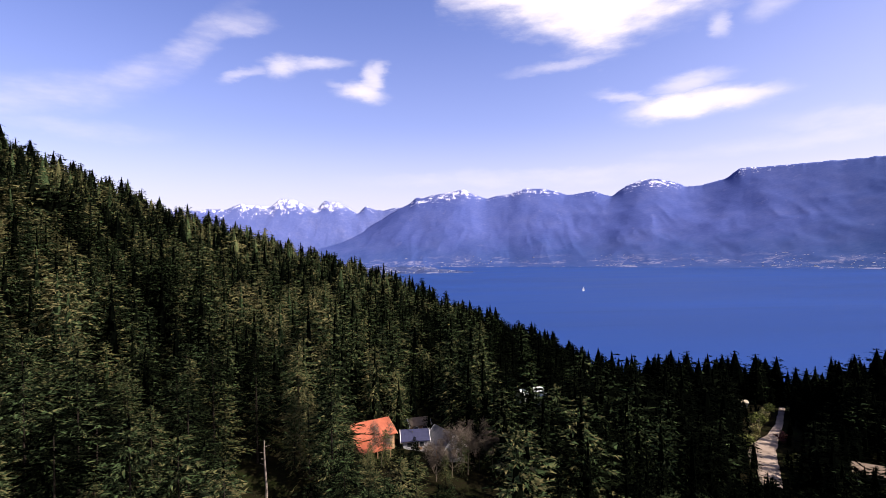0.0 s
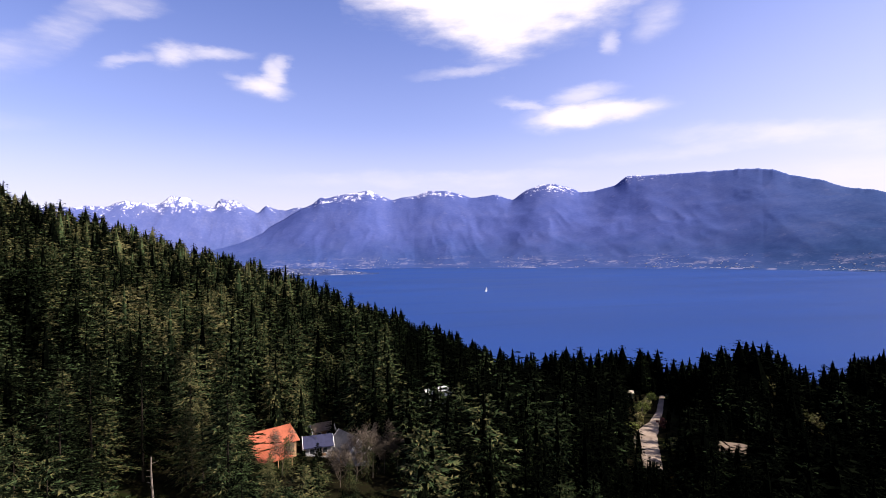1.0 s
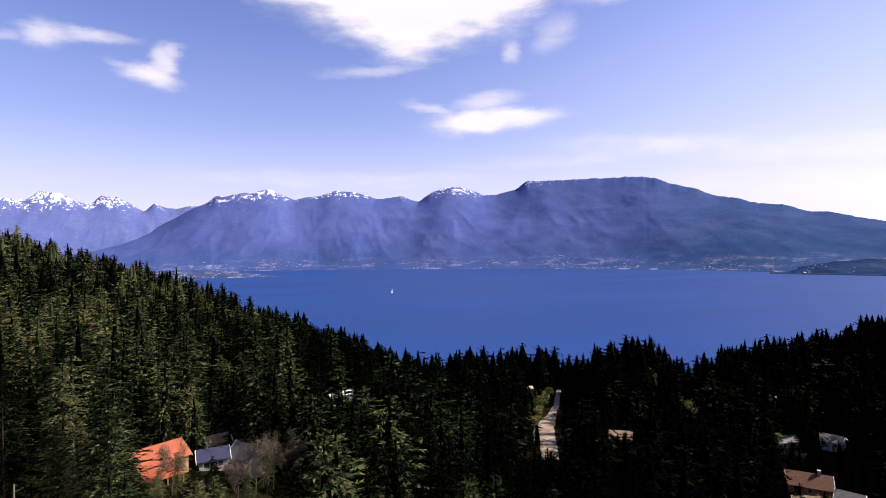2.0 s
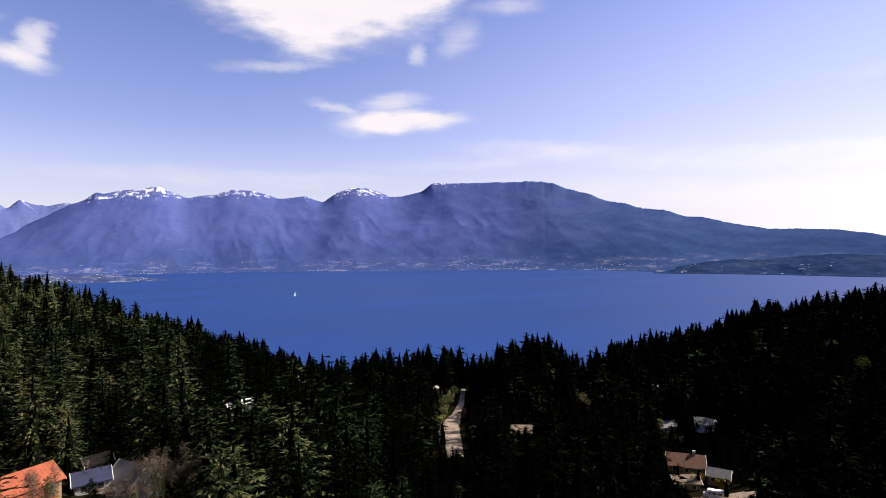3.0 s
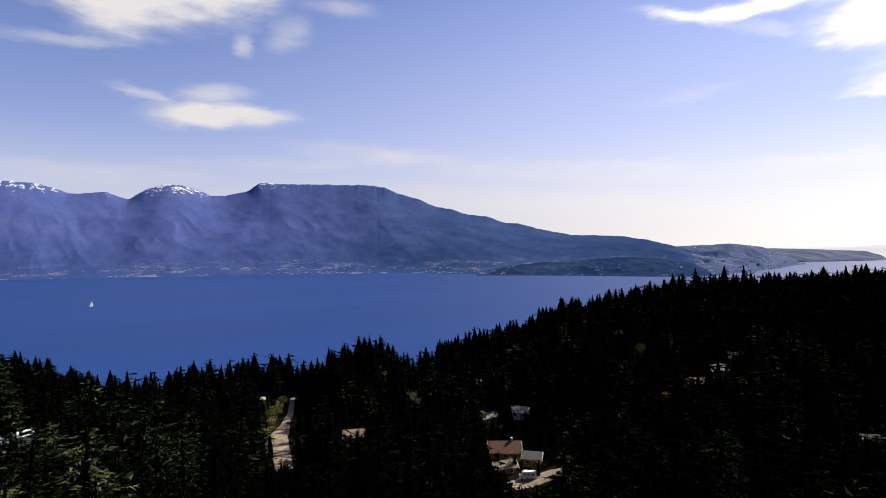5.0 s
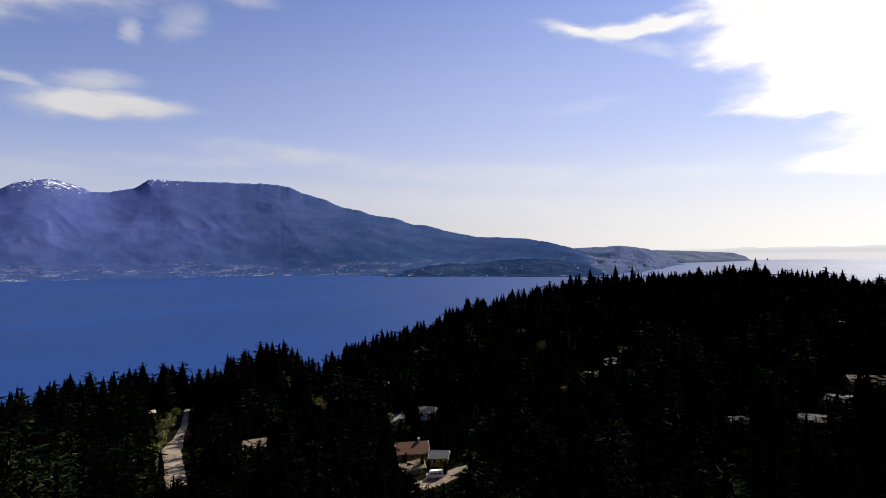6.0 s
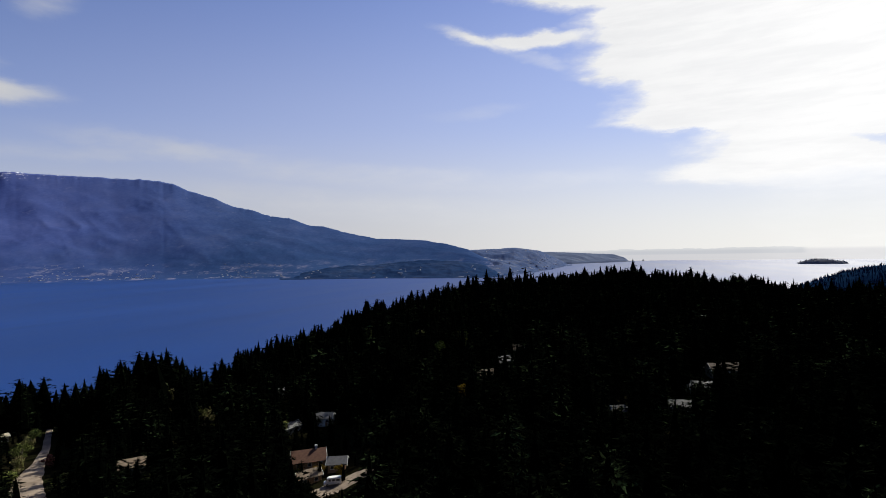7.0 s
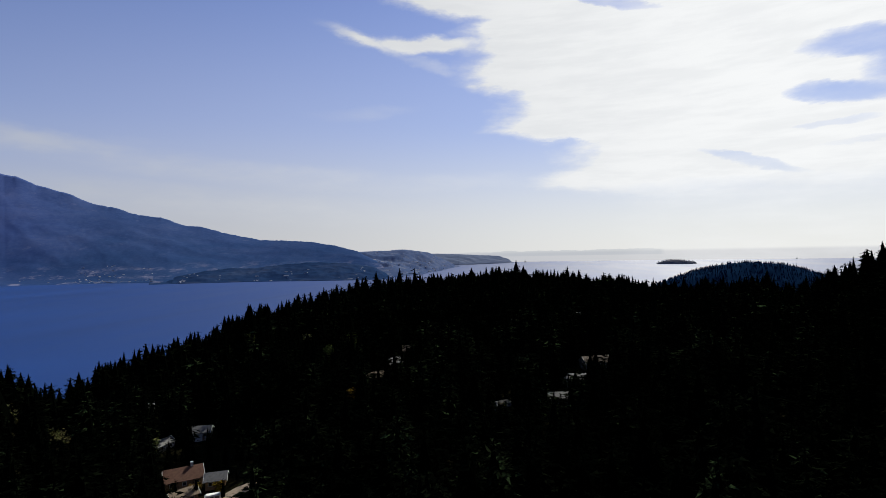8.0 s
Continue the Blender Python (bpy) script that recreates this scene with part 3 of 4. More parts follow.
# ---- the wooded headland, and the islet, out in the strait ----
def hump(name, az, r, half_w, half_d, top, mat, label, category, lean=0.0, seed=1, exp=1.0):
    """A low rocky, wooded hill rising from the sea, as one mesh."""
    c = heading(az, r)
    side, out = heading(az + 90), heading(az)
    u, v = np.meshgrid(np.linspace(-1, 1, 90), np.linspace(-1, 1, 40))
    d = np.clip(1 - np.sqrt(u * u + v * v), 0, 1)
    k = (1 - (1 - d) ** 2) ** exp * (1 + lean * u)
    z = top * k + top * 0.12 * fbm(u * 6, v * 4, 4, seed) * np.clip(d * 4, 0, 1) - 2.0
    x = c.x + side.x * u * half_w + out.x * v * half_d
    y = c.y + side.y * u * half_w + out.y * v * half_d
    me = mesh_of(name, np.stack([x, y, z], -1).reshape(-1, 3), grid_faces(40, 90), mat, True)
    return tagged(new(name, me), label, category, kind="structure")


# ---- trees ----
def conifer_arrays(rs, h, rad, whorls, per, sprays, leaf, hang, core=0.0, base=0.10, ragged=0.28, taper=0.62, slim=1.0, limb=0.0):
    """Crown of a conifer: branches in uneven whorls, each set with small pointed sprays. Triangles, foot at the origin."""
    t = ((np.repeat(np.arange(whorls), per) + rs.rand(whorls * per) * 0.9) / whorls) ** 0.94
    t = t[rs.rand(len(t)) > 0.1]
    n = len(t)
    tt = t ** 0.85
    z0 = h * (base + (0.985 - base) * tt)
    a = rs.rand(n) * 6.283
    lumps = rs.rand(9, 8)
    lobe = 0.72 + 0.5 * lumps[np.minimum((t * 9).astype(int), 8), np.minimum((((a / 6.283 + t * 1.7) % 1) * 8).astype(int), 7)]
    L = rad * ((1 - tt) ** taper * 0.97 + 0.03) * (0.72 + 0.28 * np.minimum(1, tt * 5)) * lobe * (1 - ragged + 2 * ragged * rs.rand(n)) * (1 + 0.14 * np.cos(a - rs.rand() * 6.28))
    droop = -0.02 - 0.34 * rs.rand(n) + 0.30 * tt - 0.25 * hang
    arms = []
    if limb:
        for f in (0.12, 0.5, 0.8, 1.02):
            at = np.stack([np.cos(a) * L * f, np.sin(a) * L * f, z0 + L * (droop * f - 0.10 * f * f)], 1)
            w = np.stack([-np.sin(a), np.cos(a), np.full(n, 0.8)], 1) * (limb * (1.15 - f))
            arms += [at - w, at + w]
        arms = np.stack(arms, 1)
    col = lambda v: np.repeat(v, sprays)
    f = 0.16 + 0.84 * ((np.tile(np.arange(sprays), n) + rs.rand(n * sprays)) / sprays) ** 0.75
    a, L, z0, droop, tt = col(a), col(L), col(z0), col(droop), col(tt)
    m = len(f)
    curve = L * (droop * f - 0.10 * f * f)
    bx, by, bz = np.cos(a) * L * f, np.sin(a) * L * f, z0 + curve
    swing = a + np.where(rs.rand(m) < 0.5, -1, 1) * (0.2 + 1.0 * rs.rand(m)) * (1.15 - 0.7 * f)
    size = leaf * (0.55 + 0.85 * rs.rand(m)) * (1.15 - 0.4 * f) * np.minimum(1.0, 0.14 + L / 3.0)
    fall = 0.45 - 1.05 * rs.rand(m) - hang * (0.5 + 0.9 * rs.rand(m)) + 0.15 * tt
    norm = np.sqrt(1 + fall ** 2)
    d = np.stack([np.cos(swing) / norm, np.sin(swing) / norm, fall / norm], 1) * size[:, None]
    w = np.stack([-np.sin(swing), np.cos(swing), (rs.rand(m) - 0.5) * 2.2 * (1 - 0.7 * hang)], 1) * (size * slim * (0.20 + 0.14 * rs.rand(m)))[:, None]
    b = np.stack([bx, by, bz], 1)
    V = np.stack([b - w, b + w, b + d], 1).reshape(-1, 3)
    F = np.arange(len(V)).reshape(-1, 3)
    outer = len(V)
    # the leader
    k = len(V)
    tip = np.array([(0.24, 0, h * 0.94), (-0.12, 0.2, h * 0.94), (-0.12, -0.2, h * 0.94), (0, 0, h * 1.0)])
    V, F = np.concatenate([V, tip]), np.concatenate([F, np.array([(k, k + 1, k + 3), (k + 1, k + 2, k + 3), (k + 2, k, k + 3)])])
    # added solid core that blocks light and darkens the inside of the crown
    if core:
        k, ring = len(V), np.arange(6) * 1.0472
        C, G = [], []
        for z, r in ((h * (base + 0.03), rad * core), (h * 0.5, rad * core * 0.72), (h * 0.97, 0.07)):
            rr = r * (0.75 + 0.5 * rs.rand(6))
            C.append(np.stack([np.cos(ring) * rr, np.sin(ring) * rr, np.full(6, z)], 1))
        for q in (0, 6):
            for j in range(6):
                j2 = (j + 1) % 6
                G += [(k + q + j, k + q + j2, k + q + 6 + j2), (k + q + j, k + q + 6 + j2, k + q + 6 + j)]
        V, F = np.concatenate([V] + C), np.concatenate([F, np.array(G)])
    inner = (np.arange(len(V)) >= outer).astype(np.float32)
    if limb:
        # each limb is a thin tapered strip, painted paler than needles as if sunlit
        k = len(V)
        strip = np.array([(0, 1, 3), (0, 3, 2), (2, 3, 5), (2, 5, 4), (4, 5, 7), (4, 7, 6)])
        V = np.concatenate([V, arms.reshape(-1, 3)])
        F = np.concatenate([F, (strip[None] + k + 8 * np.arange(n)[:, None, None]).reshape(-1, 3)])
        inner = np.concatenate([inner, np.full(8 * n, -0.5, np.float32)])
    return V.astype(np.float32), F.astype(np.int32), inner.astype(np.float32)


def trunk_arrays(h, r, n=6):
    V, F = [], []
    rows = ((-1.5, 1.15), (0.0, 1.0), (h * 0.45, 0.62), (h * 0.97, 0.06))
    for z, k in rows:
        V += [(math.cos(6.283 * j / n) * r * k, math.sin(6.283 * j / n) * r * k, z) for j in range(n)]
    for b in range(len(rows) - 1):
        for j in range(n):
            j2 = (j + 1) % n
            F += [(b * n + j, b * n + j2, b * n + n + j2), (b * n + j, b * n + n + j2, b * n + n + j)]
    return np.array(V, np.float32), np.array(F, np.int32)


def scatter(name, kinds, spots, mat, label, category, wide=1.0):
    """Joins many trees into one mesh of kind stuff: kinds are (verts, faces, inner), spots are rows of x, y, z, scale, spin, kind."""
    VV, FF, TT, II, k = [], [], [], [], 0
    rng = np.random.RandomState(len(spots))
    for i in range(len(kinds)):
        v, f, inner = kinds[i]
        S = spots[spots[:, 5] == i]
        if not len(S):
            continue
        c, s = np.cos(S[:, 4])[:, None], np.sin(S[:, 4])[:, None]
        slim = wide * (0.8 + 0.4 * rng.rand(len(S)))[:, None]
        x = S[:, 0:1] + (v[:, 0] * c - v[:, 1] * s) * S[:, 3:4] * slim
        y = S[:, 1:2] + (v[:, 0] * s + v[:, 1] * c) * S[:, 3:4] * slim
        z = S[:, 2:3] + v[:, 2] * S[:, 3:4]
        VV.append(np.stack([x, y, z], -1).reshape(-1, 3))
        FF.append((f[None] + (np.arange(len(S)) * len(v))[:, None, None] + k).reshape(-1, 3))
        TT.append(np.repeat(rng.rand(len(S)), len(v)))
        II.append(np.tile(inner, len(S)))
        k += len(S) * len(v)
    me = mesh_of(name, np.concatenate(VV), np.concatenate(FF), mat)
    me.attributes.new("tree", "FLOAT", "POINT").data.foreach_set("value", np.concatenate(TT).astype(np.float32))
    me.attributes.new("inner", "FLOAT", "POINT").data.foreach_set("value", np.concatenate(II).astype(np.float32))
    return tagged(new(name, me), label, category, kind="stuff")


# clearings and sight gaps in the woods: azimuth, distance, radius, tallest tree left (0: none)
TREE_LIMITS = []


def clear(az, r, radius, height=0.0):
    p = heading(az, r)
    TREE_LIMITS.append((p.x, p.y, radius, height))


def sight_gap(az, r, radius, low=3.0, rise=0.24):
    """Yard kept in the camera's view: trees before and sunward rise step by step."""
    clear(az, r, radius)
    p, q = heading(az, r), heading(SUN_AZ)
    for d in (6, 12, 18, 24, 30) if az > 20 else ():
        TREE_LIMITS.append((p.x + q.x * (radius + d - 3), p.y + q.y * (radius + d - 3), radius * 0.85 + 1, max(2.5, 0.72 * d)))
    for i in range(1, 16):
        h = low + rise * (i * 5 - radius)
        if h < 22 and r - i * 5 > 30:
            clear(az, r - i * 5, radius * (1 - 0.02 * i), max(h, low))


# yards, drives and roads, with the trees before them lowered for the camera
sight_gap(-8.4, 129, 6.5, 4.5, 0.34), sight_gap(-0.3, 130, 5.5, 4, 0.33), sight_gap(-3.4, 132, 4.5, 4, 0.36), clear(-3, 145, 5), clear(-1.6, 141, 5, 9), sight_gap(9, 205, 7.6, 4.5, 0.32), sight_gap(2.4, 123, 7, 2, 0.40)
sight_gap(-18.7, 103, 4, 1, 0.36), sight_gap(-17.2, 106, 4.5, 2, 0.42), sight_gap(-28, 106, 2.5, 4, 0.42)
for r in range(206, 352, 7):
    clear(30.9 + (r - 205) * 0.0088, r, 5.5)
for r in range(130, 206, 6):
    clear(31.0, r, 8.0, 3 + (206 - r) * 0.27)
for r in range(240, 330, 7):
    clear(30.0 + (r - 240) * 0.01, r, 8.0, 4)
for r in range(150, 240, 7):
    clear(30.0, r, 7.0, 4 + (240 - r) * 0.24)
for r in range(208, 300, 7):
    clear(33.2 - (r - 208) * 0.004, r, 7.0, 7.0), clear(35.4 - (r - 208) * 0.012, r, 7.0, 12.0)
sight_gap(28.5, 333, 5, 4, 0.24), sight_gap(38, 205, 5, 6, 0.38), clear(41.0, 208, 8.0, 9.0), sight_gap(72.7, 257, 5.0, 4, 0.36), sight_gap(86.2, 206, 4.0, 4, 0.36), sight_gap(90.3, 338, 3.5, 5, 0.3), sight_gap(70.0, 237, 4.0, 3, 0.34)
sight_gap(57.4, 176, 8.6, 3, 0.38), sight_gap(54, 196, 6.1, 4, 0.38), sight_gap(54.4, 182, 5.1, 3, 0.38), sight_gap(57.3, 187, 4.6, 3, 0.38), sight_gap(52.6, 236, 5.6, 3, 0.32)
sight_gap(55.8, 239, 4.6, 4, 0.32), sight_gap(51.5, 303, 4.1, 4, 0.28), sight_gap(74.8, 277, 4.6, 5, 0.30), sight_gap(76.2, 300, 4.1, 5, 0.30), sight_gap(94.1, 246, 5.1, 4, 0.34)
sight_gap(95.9, 273, 6.0, 5, 0.32), sight_gap(94.3, 421, 5.1, 5, 0.25), sight_gap(101, 450, 4.6, 5, 0.25), sight_gap(98, 369, 4.1, 5, 0.26), sight_gap(92, 217, 4.6, 4, 0.36), sight_gap(87.8, 376, 4.1, 5, 0.26)

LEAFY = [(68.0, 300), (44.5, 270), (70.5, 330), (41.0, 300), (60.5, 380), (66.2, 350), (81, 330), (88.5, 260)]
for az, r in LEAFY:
    sight_gap(az, r - 3, 4.5, 7, 0.32)

rng = np.random.RandomState(7)
step_m = 6.9
gx, gy = np.meshgrid(np.arange(-420, 680, step_m), np.arange(-420, 530, step_m))
gx = (gx + (rng.rand(*gx.shape) - 0.5) * step_m * 0.95).ravel()
gy = (gy + (rng.rand(*gy.shape) - 0.5) * step_m * 0.95).ravel()
gr, ga = np.hypot(gx, gy), np.degrees(np.arctan2(gx, gy))
rim = np.interp(ga, RIM_AZ, RIM_R)
gz = ground_z(gx, gy)
keep = (ga > -50) & (ga < 130) & (gr > 26) & (gr < rim + np.where(ga < 5, 10, 22)) & (gz > 1.5)
size = 0.60 + 0.54 * rng.rand(len(gx)) ** 1.2 + 0.22 * fbm(gx / 30, gy / 30, 3, 5)
size += np.where(rng.rand(len(gx)) < 0.05, 0.2, 0.0)
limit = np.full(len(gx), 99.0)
for x, y, rad, hh in TREE_LIMITS:
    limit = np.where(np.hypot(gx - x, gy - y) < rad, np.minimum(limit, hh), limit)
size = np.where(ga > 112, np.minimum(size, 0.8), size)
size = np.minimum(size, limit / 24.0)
keep &= size > 0.16
# young firs before the houses, placed and sized to screen them from the camera
for az, r, k in ((-5.5, 118, 0.46), (-11.2, 121, 0.46), (-4.4, 119, 0.42), (-2.3, 118, 0.38), (-1.2, 116, 0.37), (1.6, 121, 0.40), (2.8, 126, 0.44), (-3.4, 117, 0.36), (-0.2, 114, 0.30),
                 (-7.4, 114, 0.28), (-9.0, 114, 0.26), (-10.2, 119, 0.40), (-6.5, 119, 0.36), (-8.1, 116, 0.27), (53.4, 184, 0.30), (55.2, 183, 0.26), (57.6, 176, 0.26), (94.6, 236, 0.32), (93.2, 238, 0.30), (96.8, 262, 0.34), (95.2, 264, 0.32),
                 (52.9, 226, 0.30), (56.3, 228, 0.32), (54.9, 229, 0.26), (91.4, 206, 0.30), (92.6, 207, 0.28), (38.6, 196, 0.34), (37.2, 197, 0.28)):
    p = heading(az, r)
    i = int(np.argmin(np.hypot(gx - p.x, gy - p.y)))
    gx[i], gy[i], gz[i], gr[i], ga[i], size[i], keep[i] = p.x, p.y, float(ground_z(p.x, p.y)), r, az, k, True
gx, gy, gz, gr, ga, size, rim = (v[keep] for v in (gx, gy, gz, gr, ga, size, rim))
spin = rng.rand(len(gx)) * 6.283
TREE_H = 25.0

near = (ga < 6) & (gr < 178)
order = np.argsort(gr + 1000 * ~near)
single = np.zeros(len(gx), bool)
single[order[:300]] = near[order[:300]]
lit = ~single & (((ga < 14) & (gr < 255)) | ((gr < 150) & (ga < 40)))
half = ~single & ~lit & (gr < 270)
slope = ~single & ~lit & ~half & (ga < 8)
rimmed = ~single & ~lit & ~half & (gr > rim - np.where(ga < 8, 12, 34)) & (gz + 25 * size > 0.9 * np.interp(ga, RIM_AZ, RIM_Z))
slope &= ~rimmed
far = ~single & ~lit & ~half & ~slope & ~rimmed

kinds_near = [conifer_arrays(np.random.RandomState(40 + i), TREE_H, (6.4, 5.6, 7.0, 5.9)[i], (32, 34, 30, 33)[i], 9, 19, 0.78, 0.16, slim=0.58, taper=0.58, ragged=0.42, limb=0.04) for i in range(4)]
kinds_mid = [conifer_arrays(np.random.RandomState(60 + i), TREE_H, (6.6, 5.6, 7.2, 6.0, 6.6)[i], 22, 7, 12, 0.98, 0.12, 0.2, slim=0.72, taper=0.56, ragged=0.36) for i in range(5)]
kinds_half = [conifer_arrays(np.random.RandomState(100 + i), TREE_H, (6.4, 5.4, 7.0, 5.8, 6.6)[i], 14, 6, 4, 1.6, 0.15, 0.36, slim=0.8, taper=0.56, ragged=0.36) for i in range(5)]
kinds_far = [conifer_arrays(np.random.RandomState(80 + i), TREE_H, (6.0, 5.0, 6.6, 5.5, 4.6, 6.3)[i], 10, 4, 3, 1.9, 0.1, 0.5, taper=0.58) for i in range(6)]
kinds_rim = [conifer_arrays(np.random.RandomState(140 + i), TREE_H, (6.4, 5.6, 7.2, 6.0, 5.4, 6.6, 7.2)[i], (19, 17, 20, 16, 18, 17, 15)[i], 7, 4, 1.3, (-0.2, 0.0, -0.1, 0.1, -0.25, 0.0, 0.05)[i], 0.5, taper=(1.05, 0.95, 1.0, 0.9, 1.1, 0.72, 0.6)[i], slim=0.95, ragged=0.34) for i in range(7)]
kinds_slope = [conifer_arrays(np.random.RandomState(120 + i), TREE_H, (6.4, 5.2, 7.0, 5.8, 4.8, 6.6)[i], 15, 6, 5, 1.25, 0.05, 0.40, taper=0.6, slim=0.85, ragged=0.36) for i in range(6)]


def spots_of(mask, n_kinds):
    k = rng.randint(0, n_kinds, mask.sum())
    return np.stack([gx[mask], gy[mask], gz[mask] - 0.2, size[mask], spin[mask], k], 1)


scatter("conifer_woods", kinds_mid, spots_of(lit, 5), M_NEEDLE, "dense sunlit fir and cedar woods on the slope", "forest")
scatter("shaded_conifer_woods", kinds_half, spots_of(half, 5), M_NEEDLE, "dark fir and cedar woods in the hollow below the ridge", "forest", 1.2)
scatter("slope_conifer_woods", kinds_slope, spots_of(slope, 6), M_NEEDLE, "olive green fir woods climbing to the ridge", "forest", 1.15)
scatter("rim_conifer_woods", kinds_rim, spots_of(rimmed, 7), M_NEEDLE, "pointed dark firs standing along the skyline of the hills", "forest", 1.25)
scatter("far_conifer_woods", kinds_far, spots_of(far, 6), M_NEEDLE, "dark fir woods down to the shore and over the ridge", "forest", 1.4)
trunk_v, trunk_f = trunk_arrays(TREE_H, 0.27)
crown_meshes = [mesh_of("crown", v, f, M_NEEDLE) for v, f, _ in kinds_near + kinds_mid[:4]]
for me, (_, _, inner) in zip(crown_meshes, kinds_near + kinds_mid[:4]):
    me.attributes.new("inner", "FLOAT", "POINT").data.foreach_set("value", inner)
trunk_mesh = mesh_of("trunk", trunk_v, trunk_f, M_FIR_BARK)
for i in np.where(single)[0]:
    tree = tagged(new("conifer_tree"), "tall dark green conifer with drooping feathery branches on the hillside", "tree", "conifers on the near slope")
    for name, me in (("trunk", trunk_mesh), ("crown", crown_meshes[i % 4 + (4 if gr[i] > 122 else 0)])):
        new(name, me).parent = tree
    tree.matrix_world = Matrix.LocRotScale((gx[i], gy[i], gz[i] - 0.2), Euler((0, 0, spin[i])), Vector((size[i], size[i], size[i])))


# ---- trees on the headland and the islet; the low spit ----
def wooded_hump(az, r, half_w, half_d, top, trees, scale, names, labels, lean=0.0, seed=3, exp=1.0, mat=None):
    ob = hump(names[0], az, r, half_w, half_d, top, mat, labels[0], "headland", lean, seed, exp)
    me = ob.data
    co = np.empty(len(me.vertices) * 3, np.float32)
    me.vertices.foreach_get("co", co)
    co = co.reshape(-1, 3)
    rs = np.random.RandomState(seed)
    pick = co[co[:, 2] > 1.5]
    at = pick[rs.randint(0, len(pick), trees)] + np.concatenate([(rs.rand(trees, 2) - 0.5) * 7, np.full((trees, 1), -1.0)], 1)
    sp = np.stack([at[:, 0], at[:, 1], at[:, 2], scale * (0.6 + 0.5 * rs.rand(trees)), rs.rand(trees) * 6.28, rs.randint(0, 6, trees)], 1)
    scatter(names[1], kinds_low, sp, mat, labels[1], "forest")


kinds_low = [conifer_arrays(np.random.RandomState(90 + i), TREE_H, (4.6, 4.0, 5.2, 4.4, 3.6, 4.8)[i] * 1.2, 6, 3, 2, 2.8, 0.5, 0.55) for i in range(6)]
wooded_hump(109.8, 1500, 225, 200, 61, 2300, 0.34, ("headland", "headland_woods"), ("dark wooded headland beyond the ridge", "hazy dark fir woods over the headland"), 0.1, 3, 1.15, M_HAZED_FIRS)
# islet ground and trees share one tone, paled by haze in the colour
wooded_hump(103.8, 3650, 118, 60, 26, 260, 0.42, ("islet", "islet_woods"), ("small rocky islet in the strait", "low fir trees on the rocky islet"), -0.1, 4, 0.6, plain("hazed_islet", (0.075, 0.085, 0.115), (0.125, 0.13, 0.15), 0.05, 0.9, spec=0.0))

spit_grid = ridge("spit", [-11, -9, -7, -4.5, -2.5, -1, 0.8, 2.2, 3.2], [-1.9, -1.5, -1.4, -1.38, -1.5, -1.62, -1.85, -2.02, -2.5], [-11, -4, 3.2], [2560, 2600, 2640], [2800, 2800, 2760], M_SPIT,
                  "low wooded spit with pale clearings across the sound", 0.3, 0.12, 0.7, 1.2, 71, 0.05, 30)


# ---- villages along the far shore ----
def village(name, rows, seed, label):
    """Many tiny gabled houses, too far off to tell apart: rows are x, y, z."""
    rs = np.random.RandomState(seed)
    V, F, k = [], [], 0
    for x, y, z in rows:
        w2, d2, h = 2.4 + 9 * rs.rand() ** 3, 2.2 + 1.5 * rs.rand(), 0.6 + 1.2 * rs.rand()
        a = rs.rand() * 3.14
        c, s = math.cos(a), math.sin(a)
        for lx, ly, lz in ((-w2, -d2, -4), (w2, -d2, -4), (w2, d2, -4), (-w2, d2, -4), (-w2, -d2, h), (w2, -d2, h), (w2, d2, h), (-w2, d2, h), (-w2, 0, h + 1.6), (w2, 0, h + 1.6)):
            V.append((x + lx * c - ly * s, y + lx * s + ly * c, z + lz))
        F += [(k + i, k + j, k + l) for i, j, l in ((0, 1, 5), (0, 5, 4), (1, 2, 6), (1, 6, 5), (2, 3, 7), (2, 7, 6), (3, 0, 4), (3, 4, 7), (4, 5, 9), (4, 9, 8), (6, 7, 8), (6, 8, 9), (5, 6, 9), (7, 4, 8))]
        k += 10
    return tagged(new(name, mesh_of(name, V, F, M_FAR_HOUSE)), label, "village", kind="stuff")


M_FAR_HOUSE = plain("far_painted_walls", (0.15, 0.165, 0.235), (0.30, 0.31, 0.38), 0.02, 0.8)


def settle(grid, az_a, az_b, count, high, seed, wave):
    """Building plots on a far slope, gathered in hamlets along the water."""
    rs = np.random.RandomState(seed)
    rows, az = [], np.degrees(np.arctan2(grid[:, 0, 0], grid[:, 0, 1]))
    cand = np.where((az > az_a) & (az < az_b))[0]
    for _ in range(20000):
        i = cand[rs.randint(len(cand))]
        p = grid[i, 3 + int(rs.rand() ** 1.6 * (grid.shape[1] - 8))]
        dense = 0.08 + 0.92 * max(0.0, math.sin(az[i] * wave - 0.2) * math.sin(az[i] * wave * 0.37 + 1.0))
        if 2 < p[2] < high and rs.rand() < dense:
            rows.append((p[0] + rs.rand() * 12, p[1] + rs.rand() * 12, p[2]))
        if len(rows) == count:
            break
    return rows


village("shore_village", settle(range_grid, -6, 52, 520, 70, 12, 0.62), 5, "pale houses scattered along the far shore")
village("cape_village", settle(cape_grid, 54, 72, 45, 40, 13, 1.3), 6, "pale houses at the foot of the wooded cape")
village("spit_houses", settle(spit_grid, -8, 2.5, 40, 40, 15, 1.3), 8, "pale houses on the low wooded spit")
village("town_houses", settle(town_grid, 70, 80.5, 260, 125, 14, 0.9), 7, "pale town houses spread over the low hills")


